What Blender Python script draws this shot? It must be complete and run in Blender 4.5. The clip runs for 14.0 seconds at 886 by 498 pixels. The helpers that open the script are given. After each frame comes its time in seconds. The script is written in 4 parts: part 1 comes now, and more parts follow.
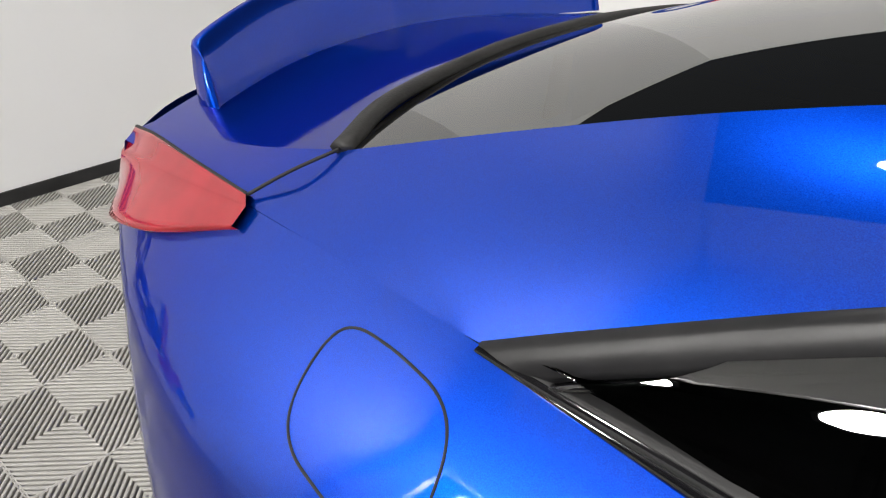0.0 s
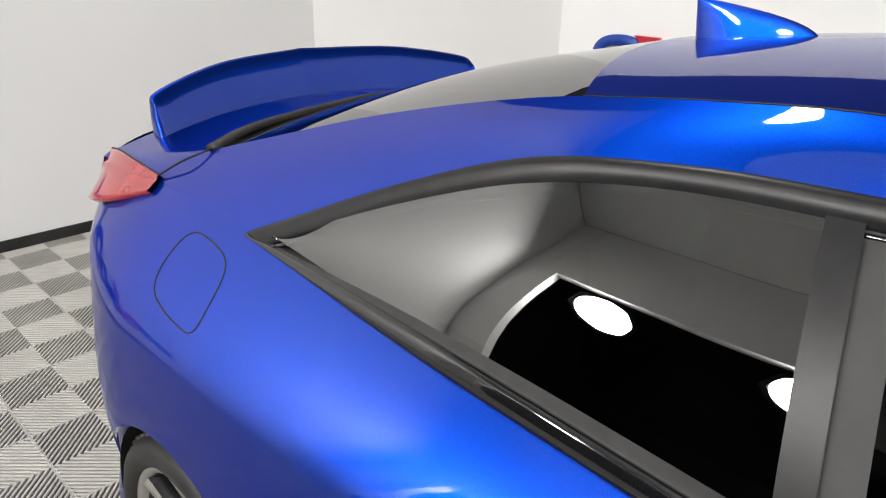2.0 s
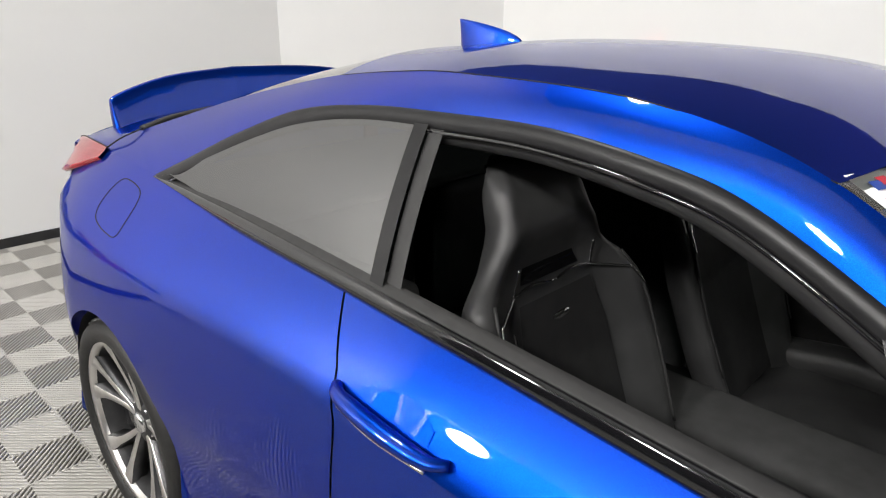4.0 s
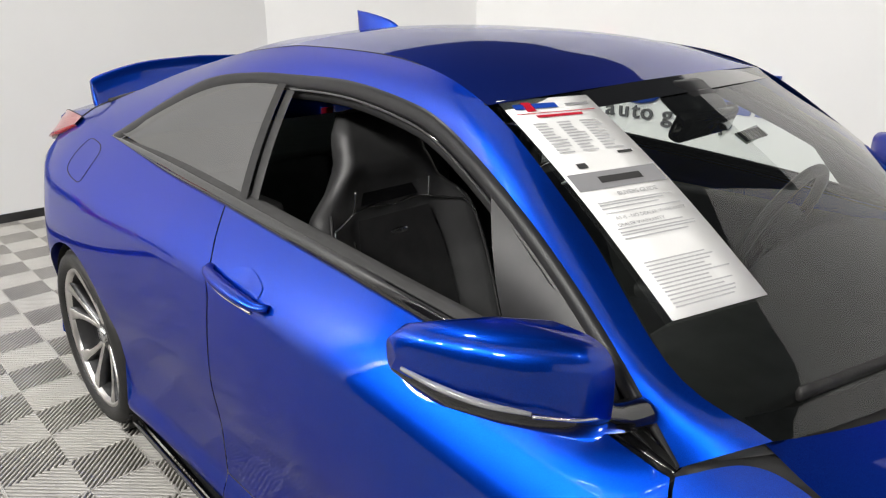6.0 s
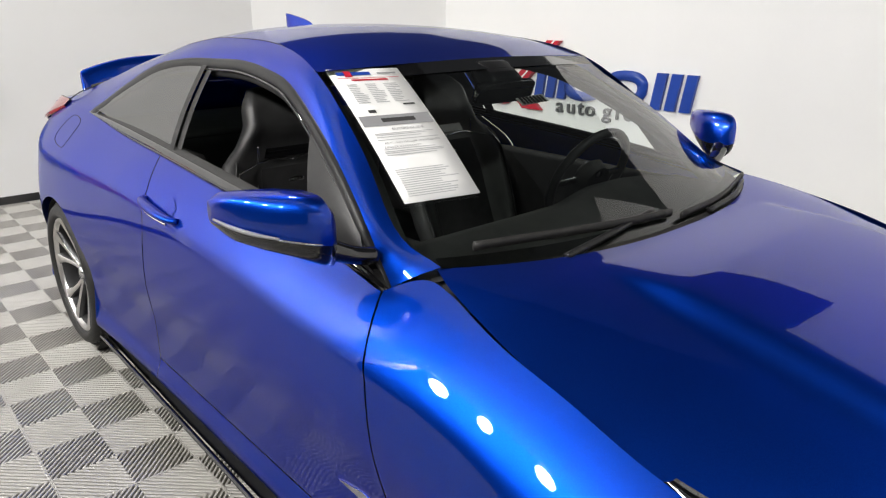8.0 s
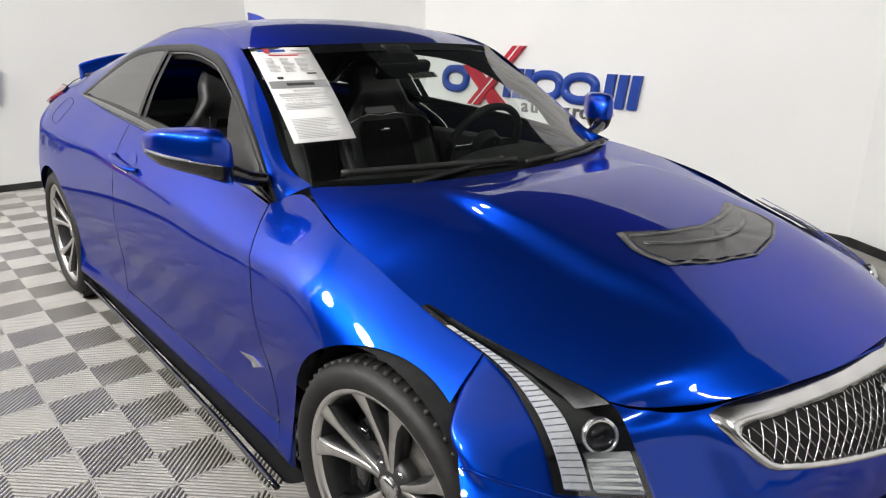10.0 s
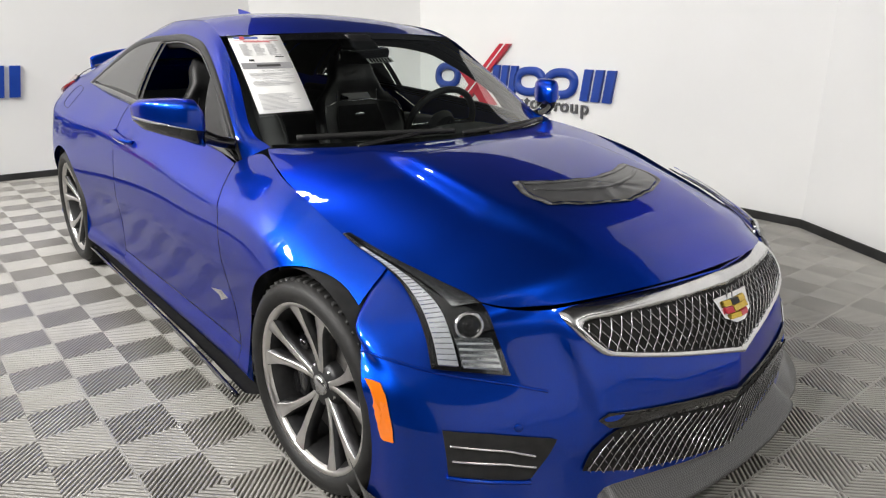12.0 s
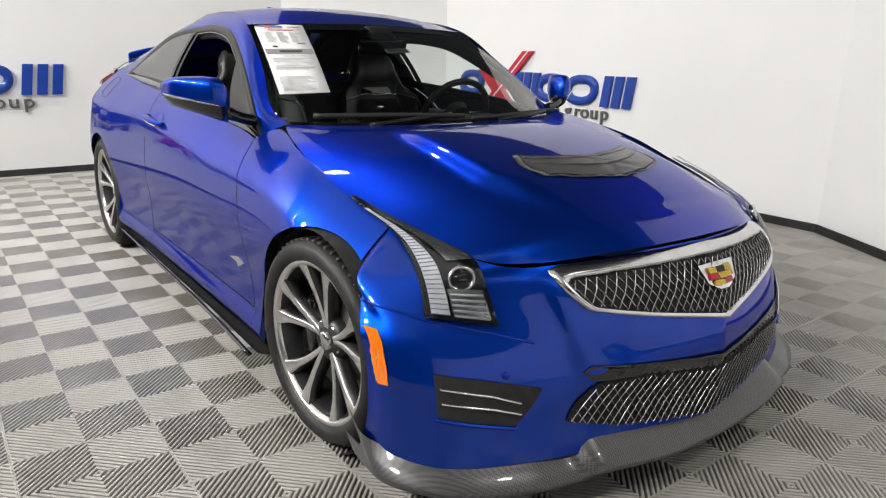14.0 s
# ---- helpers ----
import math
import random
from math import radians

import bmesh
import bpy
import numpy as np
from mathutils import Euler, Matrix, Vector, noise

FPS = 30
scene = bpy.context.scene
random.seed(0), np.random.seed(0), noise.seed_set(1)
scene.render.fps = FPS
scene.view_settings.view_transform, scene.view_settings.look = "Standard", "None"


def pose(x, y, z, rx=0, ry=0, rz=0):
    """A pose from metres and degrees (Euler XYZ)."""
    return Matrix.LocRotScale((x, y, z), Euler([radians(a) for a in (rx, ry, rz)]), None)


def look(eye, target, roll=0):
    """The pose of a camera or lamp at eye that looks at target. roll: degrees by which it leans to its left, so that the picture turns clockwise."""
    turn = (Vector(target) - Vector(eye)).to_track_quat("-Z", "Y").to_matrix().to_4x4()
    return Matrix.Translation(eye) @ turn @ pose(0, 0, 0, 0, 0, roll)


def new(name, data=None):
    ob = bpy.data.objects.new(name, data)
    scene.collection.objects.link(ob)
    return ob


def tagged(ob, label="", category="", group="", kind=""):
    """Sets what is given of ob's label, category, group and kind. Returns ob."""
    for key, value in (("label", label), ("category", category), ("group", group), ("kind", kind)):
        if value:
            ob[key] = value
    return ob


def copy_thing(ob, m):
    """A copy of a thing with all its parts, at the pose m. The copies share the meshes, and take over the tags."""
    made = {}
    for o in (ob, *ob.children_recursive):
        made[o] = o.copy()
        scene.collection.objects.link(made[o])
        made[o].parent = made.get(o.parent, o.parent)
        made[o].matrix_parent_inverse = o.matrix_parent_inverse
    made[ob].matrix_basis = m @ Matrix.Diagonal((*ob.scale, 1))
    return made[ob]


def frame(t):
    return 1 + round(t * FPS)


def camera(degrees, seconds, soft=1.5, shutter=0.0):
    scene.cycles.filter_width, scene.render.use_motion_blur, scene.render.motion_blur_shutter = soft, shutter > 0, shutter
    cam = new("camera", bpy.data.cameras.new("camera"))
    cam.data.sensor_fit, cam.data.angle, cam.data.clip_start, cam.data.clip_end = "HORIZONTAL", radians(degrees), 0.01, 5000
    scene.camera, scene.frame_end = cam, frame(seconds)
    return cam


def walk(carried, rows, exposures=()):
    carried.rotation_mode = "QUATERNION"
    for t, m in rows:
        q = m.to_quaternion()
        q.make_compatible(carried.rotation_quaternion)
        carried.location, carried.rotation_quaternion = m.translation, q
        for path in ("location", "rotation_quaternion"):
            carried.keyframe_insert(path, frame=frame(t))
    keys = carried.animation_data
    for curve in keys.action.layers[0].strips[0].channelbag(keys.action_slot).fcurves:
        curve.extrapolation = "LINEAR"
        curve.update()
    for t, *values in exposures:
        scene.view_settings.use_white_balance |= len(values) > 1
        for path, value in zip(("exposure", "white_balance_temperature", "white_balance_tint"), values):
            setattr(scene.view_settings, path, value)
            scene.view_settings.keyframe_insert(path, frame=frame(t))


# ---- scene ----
cam = camera(65.9, 14.0, soft=1.2)
PATH = [
    (0, (-1.116, -1.103, 1.419), (-2.215, 0.226, 0.407), 2.2),
    (0.5, (-0.912, -1.129, 1.447), (-2.067, 0.198, 0.495), 1.8),
    (1, (-0.739, -1.167, 1.473), (-1.939, 0.162, 0.582), 1.5),
    (1.5, (-0.562, -1.232, 1.475), (-1.794, 0.105, 0.641), 1.5),
    (2, (-0.383, -1.285, 1.49), (-1.634, 0.061, 0.701), 1.6),
    (2.5, (-0.19, -1.3, 1.484), (-1.461, 0.052, 0.737), 1.6),
    (3, (-0.01, -1.331, 1.486), (-1.29, 0.027, 0.767), 1.3),
    (3.5, (0.179, -1.404, 1.482), (-1.11, -0.046, 0.78), 1.1),
    (3.7, (0.271, -1.441, 1.487), (-1.022, -0.082, 0.792), 0.9),
    (5.8, (0.986, -1.482, 1.474), (-0.359, -0.177, 0.776), 0.1),
    (6, (1.052, -1.503, 1.467), (-0.3, -0.197, 0.781), 0.3),
    (6.5, (1.229, -1.52, 1.459), (-0.132, -0.224, 0.778), 0.4),
    (7, (1.439, -1.508, 1.454), (0.069, -0.217, 0.778), 0.4),
    (7.5, (1.628, -1.536, 1.447), (0.247, -0.252, 0.781), 0.4),
    (8, (1.819, -1.582, 1.439), (0.424, -0.308, 0.784), 0.3),
    (10.3, (2.582, -1.654, 1.349), (1.141, -0.408, 0.739), 0.4),
    (10.5, (2.632, -1.666, 1.354), (1.194, -0.42, 0.738), 0.3),
    (11, (2.767, -1.655, 1.331), (1.321, -0.416, 0.72), 0.5),
    (11.5, (2.902, -1.641, 1.317), (1.444, -0.415, 0.71), 0.4),
    (12, (2.986, -1.689, 1.294), (1.511, -0.477, 0.696), 0.3),
    (12.5, (3.054, -1.737, 1.269), (1.564, -0.54, 0.679), 0.5),
    (13, (3.108, -1.725, 1.246), (1.602, -0.543, 0.668), 0.7),
    (13.5, (3.145, -1.722, 1.219), (1.623, -0.554, 0.652), 0.9),
    (14, (3.161, -1.722, 1.183), (1.625, -0.565, 0.631), 1.1),
]
walk(cam, [(t, look(e, g, r)) for t, e, g, r in PATH])


# ---- world, lamps, exposure ----
world = bpy.data.worlds.new("studio_world")
scene.world = world
world.use_nodes = True
world.node_tree.nodes["Background"].inputs["Color"].default_value = (0.9, 0.95, 1.0, 1)
world.node_tree.nodes["Background"].inputs["Strength"].default_value = 0.05
scene.view_settings.exposure = 0.0


# ---- materials ----
def mat(name, color, rough=0.5, metal=0.0, coat=0.0, spec=0.5):
    m = bpy.data.materials.new(name)
    m.use_nodes = True
    b = m.node_tree.nodes["Principled BSDF"]
    b.inputs["Base Color"].default_value = (*color, 1)
    b.inputs["Roughness"].default_value = rough
    b.inputs["Metallic"].default_value = metal
    b.inputs["Coat Weight"].default_value = coat
    b.inputs["Coat Roughness"].default_value = 0.02
    b.inputs["Specular IOR Level"].default_value = spec
    return m


def bsdf(m):
    return m.node_tree.nodes["Principled BSDF"]


def vary(m, scale, low, high, bump=0.0, bump_scale=0.0, rough=None, detail=4.0):
    """Mottles the base colour between two tones, with fine relief."""
    nt = m.node_tree
    co = nt.nodes.new("ShaderNodeTexCoord")
    n = nt.nodes.new("ShaderNodeTexNoise")
    n.inputs["Scale"].default_value, n.inputs["Detail"].default_value = scale, detail
    nt.links.new(co.outputs["Object"], n.inputs["Vector"])
    r = nt.nodes.new("ShaderNodeValToRGB")
    r.color_ramp.elements[0].color, r.color_ramp.elements[1].color = (*low, 1), (*high, 1)
    r.color_ramp.elements[0].position, r.color_ramp.elements[1].position = 0.3, 0.7
    nt.links.new(n.outputs["Fac"], r.inputs["Fac"])
    nt.links.new(r.outputs["Color"], bsdf(m).inputs["Base Color"])
    if rough:
        mr = nt.nodes.new("ShaderNodeMapRange")
        mr.inputs["To Min"].default_value, mr.inputs["To Max"].default_value = rough
        nt.links.new(n.outputs["Fac"], mr.inputs["Value"])
        nt.links.new(mr.outputs["Result"], bsdf(m).inputs["Roughness"])
    if bump:
        f = nt.nodes.new("ShaderNodeTexNoise")
        f.inputs["Scale"].default_value, f.inputs["Detail"].default_value = bump_scale, 3.0
        nt.links.new(co.outputs["Object"], f.inputs["Vector"])
        bp = nt.nodes.new("ShaderNodeBump")
        bp.inputs["Strength"].default_value, bp.inputs["Distance"].default_value = bump, 0.002
        nt.links.new(f.outputs["Fac"], bp.inputs["Height"])
        nt.links.new(bp.outputs["Normal"], bsdf(m).inputs["Normal"])
    return m


def weave(m, scale, low, high):
    nt = m.node_tree
    co = nt.nodes.new("ShaderNodeTexCoord")
    ck = nt.nodes.new("ShaderNodeTexChecker")
    ck.inputs["Scale"].default_value = scale
    ck.inputs["Color1"].default_value, ck.inputs["Color2"].default_value = (*low, 1), (*high, 1)
    nt.links.new(co.outputs["Object"], ck.inputs["Vector"])
    nt.links.new(ck.outputs["Color"], bsdf(m).inputs["Base Color"])
    return m


def flake(m):
    """Fine metallic flake under lacquer, blue at every angle."""
    nt = m.node_tree
    bsdf(m).inputs["Specular Tint"].default_value = (0.03, 0.12, 0.6, 1)
    co = nt.nodes.new("ShaderNodeTexCoord")
    n = nt.nodes.new("ShaderNodeTexNoise")
    n.inputs["Scale"].default_value, n.inputs["Detail"].default_value = 900.0, 2.0
    nt.links.new(co.outputs["Object"], n.inputs["Vector"])
    r = nt.nodes.new("ShaderNodeValToRGB")
    r.color_ramp.elements[0].color, r.color_ramp.elements[1].color = (0.001, 0.029, 0.33, 1), (0.002, 0.060, 0.53, 1)
    r.color_ramp.elements[0].position, r.color_ramp.elements[1].position = 0.3, 0.7
    nt.links.new(n.outputs["Fac"], r.inputs["Fac"])
    nt.links.new(r.outputs["Color"], bsdf(m).inputs["Base Color"])
    return m


def lamp_mat(name, color, strength):
    m = mat(name, (0.9, 0.9, 0.9))
    bsdf(m).inputs["Emission Color"].default_value = (*color, 1)
    bsdf(m).inputs["Emission Strength"].default_value = strength
    return m


def glass_mat(name, color, mix, rough=0.0):
    """Thin tinted glass: a clear pass-through with a mirror layer by angle."""
    m = bpy.data.materials.new(name)
    m.use_nodes = True
    nt = m.node_tree
    nt.nodes.clear()
    out = nt.nodes.new("ShaderNodeOutputMaterial")
    tr = nt.nodes.new("ShaderNodeBsdfTransparent")
    tr.inputs["Color"].default_value = (*color, 1)
    gl = nt.nodes.new("ShaderNodeBsdfGlossy")
    gl.inputs["Roughness"].default_value = rough
    gl.inputs["Color"].default_value = (1, 1, 1, 1)
    fr = nt.nodes.new("ShaderNodeFresnel")
    fr.inputs["IOR"].default_value = mix
    mx = nt.nodes.new("ShaderNodeMixShader")
    nt.links.new(fr.outputs["Fac"], mx.inputs["Fac"])
    nt.links.new(tr.outputs["BSDF"], mx.inputs[1])
    nt.links.new(gl.outputs["BSDF"], mx.inputs[2])
    nt.links.new(mx.outputs["Shader"], out.inputs["Surface"])
    return m


PAINT = flake(mat("blue_metallic_paint", (0.002, 0.05, 0.50), 0.36, 0.92, 0.8))
WALL = vary(mat("white_wall_paint", (0.8, 0.8, 0.79), 0.7), 0.8, (0.82, 0.822, 0.815), (0.87, 0.87, 0.86), 0.12, 60)
DARKWALL = vary(mat("dark_ceiling", (0.02, 0.02, 0.022), 0.9), 1.5, (0.015, 0.015, 0.017), (0.03, 0.03, 0.032))
SKIRTING = vary(mat("black_rubber_base", (0.02, 0.02, 0.02), 0.6), 8, (0.012, 0.012, 0.012), (0.03, 0.03, 0.03))
TILE = vary(mat("grey_ribbed_plastic", (0.55, 0.53, 0.49), 0.42), 3.0, (0.31, 0.300, 0.278), (0.44, 0.427, 0.396), 0.1, 250)
SUBFLOOR = vary(mat("dark_screed", (0.012, 0.012, 0.011), 0.95), 5, (0.008, 0.008, 0.008), (0.018, 0.017, 0.016))
BLACK_TRIM = vary(mat("satin_black_trim", (0.012, 0.012, 0.013), 0.34, spec=0.25), 30, (0.010, 0.010, 0.011), (0.016, 0.016, 0.017))
GLOSS_BLACK = mat("gloss_black_plastic", (0.006, 0.006, 0.007), 0.08, 0, 0.6)
MATTE_BLACK = vary(mat("black_liner_plastic", (0.012, 0.012, 0.012), 0.8), 40, (0.008, 0.008, 0.008), (0.018, 0.018, 0.018))
RUBBER = vary(mat("tyre_rubber", (0.018, 0.018, 0.018), 0.55), 40, (0.007, 0.007, 0.007), (0.016, 0.0155, 0.015), 0.3, 300)
LEATHER = vary(mat("black_leather", (0.018, 0.018, 0.019), 0.42), 12, (0.032, 0.032, 0.033), (0.052, 0.052, 0.053), 0.3, 700)
SUEDE = vary(mat("black_suede", (0.012, 0.012, 0.013), 0.9), 25, (0.009, 0.009, 0.010), (0.018, 0.018, 0.019), 0.3, 900)
DASH = vary(mat("soft_black_dash", (0.02, 0.02, 0.021), 0.7), 20, (0.045, 0.045, 0.046), (0.065, 0.065, 0.066), 0.3, 600)
CHROME = vary(mat("satin_chrome", (0.7, 0.7, 0.7), 0.22, 1.0), 15, (0.62, 0.62, 0.63), (0.75, 0.75, 0.75))
ALLOY = vary(mat("machined_alloy", (0.62, 0.6, 0.58), 0.28, 1.0), 30, (0.70, 0.68, 0.66), (0.82, 0.80, 0.78))
ALLOY_DARK = vary(mat("dark_alloy_pocket", (0.05, 0.05, 0.052), 0.4, 0.7), 20, (0.04, 0.04, 0.042), (0.07, 0.07, 0.072))
DISC = vary(mat("brake_disc_steel", (0.35, 0.34, 0.33), 0.4, 1.0), 60, (0.28, 0.27, 0.26), (0.4, 0.39, 0.38))
TAIL_RED = vary(mat("red_lens", (0.4, 0.006, 0.018), 0.08, 0, 0.5), 12, (0.24, 0.003, 0.010), (0.33, 0.006, 0.016))
ORANGE = mat("amber_lens", (0.85, 0.2, 0.01), 0.15, 0, 0.8)
PAPER = mat("white_paper", (0.8, 0.8, 0.79), 0.7)
INK_BLUE = vary(mat("blue_sign_enamel", (0.01, 0.05, 0.35), 0.3), 4, (0.008, 0.045, 0.30), (0.012, 0.06, 0.38))
INK_RED = vary(mat("red_sign_enamel", (0.5, 0.01, 0.03), 0.3), 4, (0.42, 0.008, 0.025), (0.55, 0.012, 0.035))
INK_GREY = vary(mat("grey_sign_enamel", (0.1, 0.1, 0.105), 0.4), 6, (0.08, 0.08, 0.085), (0.12, 0.12, 0.125))
INK_BLACK = mat("black_ink", (0.03, 0.03, 0.03), 0.8)
GLASS = glass_mat("windscreen_glass", (0.80, 0.86, 0.83), 1.52)
GLASS_SIDE = glass_mat("tinted_side_glass", (0.06, 0.074, 0.07), 2.35)
LENS = glass_mat("clear_lamp_lens", (0.95, 0.97, 0.98), 1.45)
LAMP_WHITE = vary(mat("white_lamp_insert", (0.7, 0.7, 0.72), 0.2, 0, 0.5), 60, (0.6, 0.6, 0.62), (0.75, 0.75, 0.77))
CARBON = weave(mat("carbon_weave", (0.03, 0.03, 0.032), 0.34, 0.0, 0.3), 260, (0.02, 0.02, 0.021), (0.09, 0.09, 0.093))
# glow of the added overhead fill lamps
FILL_GLOW = lamp_mat("fill_lamp_glow", (1.0, 0.965, 0.915), 215.0)
LED_SIDE = lamp_mat("studio_lamp_glow", (1.0, 0.975, 0.94), 156.0)


# ---- mesh tools ----
def part(name, bm, material, parent=None, label="", smooth=True):
    """Links a bmesh as one mesh object under its thing or part."""
    me = bpy.data.meshes.new(name)
    bm.normal_update()
    bm.to_mesh(me)
    bm.free()
    for p in me.polygons:
        p.use_smooth = smooth
    for m in (material if isinstance(material, (list, tuple)) else [material]):
        me.materials.append(m)
    ob = new(name, me)
    if parent is not None:
        ob.parent = parent
    if label:
        tagged(ob, label)
    return ob


def crv(points, n):
    """n points evenly along a smooth curve through the given ones."""
    p = np.array(points, float)
    if len(p) == 2:
        return p[0] + np.linspace(0, 1, n)[:, None] * (p[1] - p[0])
    q = np.vstack([2 * p[0] - p[1], p, 2 * p[-1] - p[-2]])
    out = []
    for i in range(1, len(q) - 2):
        a, b, c, d = q[i - 1], q[i], q[i + 1], q[i + 2]
        for t in np.linspace(0, 1, 24, endpoint=False):
            out.append(0.5 * (2 * b + (c - a) * t + (2 * a - 5 * b + 4 * c - d) * t * t + (3 * b - a - 3 * c + d) * t ** 3))
    out = np.array(out + [p[-1]])
    s = np.r_[0, np.cumsum(np.linalg.norm(np.diff(out, axis=0), axis=1))]
    w = np.linspace(0, s[-1], n)
    return np.stack([np.interp(w, s, out[:, k]) for k in range(3)], 1)


def at_x(points, xs):
    """y and z of a smooth curve at each x."""
    c = crv(points, 400)
    o = np.argsort(c[:, 0])
    return np.interp(xs, c[o, 0], c[o, 1]), np.interp(xs, c[o, 0], c[o, 2])


def grid(rows, bm=None, close=False):
    """A quad sheet through rows of points; close: joins the last column to the first."""
    bm = bm or bmesh.new()
    vs = [[bm.verts.new(p) for p in r] for r in rows]
    for a, b in zip(vs, vs[1:]):
        n = len(a)
        for i in range(n if close else n - 1):
            j = (i + 1) % n
            try:
                bm.faces.new((a[i], a[j], b[j], b[i]))
            except ValueError:
                pass
    return bm


def thick(bm, d):
    """Gives a sheet thickness d, to the side away from its normals."""
    bm.normal_update()
    geo = bmesh.ops.solidify(bm, geom=bm.faces[:], thickness=d)
    return bm


def flip(bm):
    bmesh.ops.reverse_faces(bm, faces=bm.faces[:])
    return bm


def facing(bm, way):
    """Turns a sheet so that its faces look along way."""
    bm.normal_update()
    total = Vector((0, 0, 0))
    for f in bm.faces:
        total += f.normal * f.calc_area()
    if total.dot(Vector(way)) < 0:
        flip(bm)
    return bm


def tidy(bm, dist=0.0005):
    bmesh.ops.remove_doubles(bm, verts=bm.verts[:], dist=dist)
    bmesh.ops.recalc_face_normals(bm, faces=bm.faces[:])
    return bm


def box(x0, x1, y0, y1, z0, z1, bev=0.0, bm=None, seg=2):
    own = bmesh.new()
    bmesh.ops.create_cube(own, size=1.0)
    for v in own.verts:
        v.co = Vector(((x0 + x1) / 2 + v.co.x * (x1 - x0), (y0 + y1) / 2 + v.co.y * (y1 - y0), (z0 + z1) / 2 + v.co.z * (z1 - z0)))
    if bev:
        bmesh.ops.bevel(own, geom=own.edges[:], offset=bev, segments=seg, affect="EDGES", profile=0.5)
    if bm is None:
        return own
    me = bpy.data.meshes.new("tmp")
    own.to_mesh(me)
    own.free()
    bm.from_mesh(me)
    bpy.data.meshes.remove(me)
    return bm


def tube(points, r, seg=8, bm=None, n=None, flat=1.0, ends=True):
    """A round bar along a smooth curve; r may be a number or one radius a control point."""
    pts = crv(points, n or max(8, 6 * len(points)))
    rr = np.interp(np.linspace(0, 1, len(pts)), np.linspace(0, 1, len(points)), r) if isinstance(r, (list, tuple)) else np.full(len(pts), r)
    bm = bm or bmesh.new()
    rings = []
    up = Vector((0, 0, 1))
    for i, p in enumerate(pts):
        d = Vector(pts[min(i + 1, len(pts) - 1)] - pts[max(i - 1, 0)]).normalized()
        a = d.cross(up)
        if a.length < 0.05:
            a = d.cross(Vector((1, 0, 0)))
        a.normalize()
        b = a.cross(d)
        rings.append([Vector(p) + float(rr[i]) * (math.cos(t) * a + flat * math.sin(t) * b) for t in np.linspace(0, 2 * math.pi, seg, endpoint=False)])
    grid(rings, bm, close=True)
    if ends:
        bm.verts.ensure_lookup_table()
        n0 = len(bm.verts) - len(pts) * seg
        bm.faces.new([bm.verts[n0 + k] for k in range(seg)][::-1])
        bm.faces.new([bm.verts[len(bm.verts) - seg + k] for k in range(seg)])
    bmesh.ops.recalc_face_normals(bm, faces=bm.faces[:])
    return bm


def lathe(profile, seg, bm=None):
    """Turns a profile of (radius, y) round the y axis."""
    rings = [[(r * math.cos(t), y, r * math.sin(t)) for t in np.linspace(0, 2 * math.pi, seg, endpoint=False)] for r, y in profile]
    bm = grid(rings, bm, close=True)
    bmesh.ops.recalc_face_normals(bm, faces=bm.faces[:])
    return bm


def plate(outline, d, bm=None):
    """A flat-sided slab: a 3D outline pushed back by the vector d."""
    bm = bm or bmesh.new()
    a = [bm.verts.new(p) for p in outline]
    b = [bm.verts.new(Vector(p) + Vector(d)) for p in outline]
    bm.faces.new(a)
    bm.faces.new(b[::-1])
    for i in range(len(a)):
        j = (i + 1) % len(a)
        bm.faces.new((a[j], a[i], b[i], b[j]))
    bmesh.ops.recalc_face_normals(bm, faces=bm.faces[:])
    return bm


def text_mesh(name, body, size, m, material, depth=0.0, parent=None, bold=0.0, sx=1.0):
    """Lettering in the built-in font, turned into a mesh."""
    cu = bpy.data.curves.new(name, "FONT")
    cu.body, cu.size, cu.extrude, cu.offset, cu.resolution_u = body, size, depth, bold, 4
    ob = bpy.data.objects.new(name, cu)
    scene.collection.objects.link(ob)
    me = bpy.data.meshes.new_from_object(ob.evaluated_get(bpy.context.evaluated_depsgraph_get()))
    bpy.data.objects.remove(ob)
    me.materials.clear()
    me.materials.append(material)
    me.transform(m @ Matrix.Diagonal((sx, 1, 1, 1)))
    res = new(name, me)
    if parent is not None:
        res.parent = parent
    return res


# ---- room ----
BACK, LEFT, RIGHT, FRONT, HIGH, CEIL = -4.30, 3.25, -5.2, 7.0, 2.8, 6.4
TALL, JAMB, HEAD, HALL = 6.34, -3.85, 4.62, -9.5
CORNERS = [(BACK, RIGHT), (BACK, 1.6), (-3.45, LEFT), (0.98, LEFT), (4.8, 0.95), (FRONT, 0.95), (FRONT, RIGHT)]


def wall_slab(name, a, b, label, high=HIGH):
    a, b = Vector((*a, 0)), Vector((*b, 0))
    d = (b - a).normalized()
    out = Vector((-d.y, d.x, 0)) * 0.14
    up = Vector((0, 0, high))
    ob = part(name, plate([a, b, b + up, a + up], out), WALL, smooth=False)
    tagged(ob, label, "wall", kind="structure")
    inn = -out.normalized() * 0.012
    base = part("baseboard", plate([a + inn, b + inn, b + inn + Vector((0, 0, 0.06)), a + inn + Vector((0, 0, 0.06))], -inn * 0.8), SKIRTING, smooth=False)
    tagged(base, "black rubber skirting strip along the white wall", "baseboard", kind="structure")


for nm, (p, q) in zip(("wall_back", "wall_corner", "wall_side", "wall_slanted", "wall_far", "wall_front"), zip(CORNERS, CORNERS[1:])):
    wall_slab(nm, p, q, "smooth white painted studio wall panel", {"wall_back": TALL, "wall_slanted": 4.2}.get(nm, HIGH))

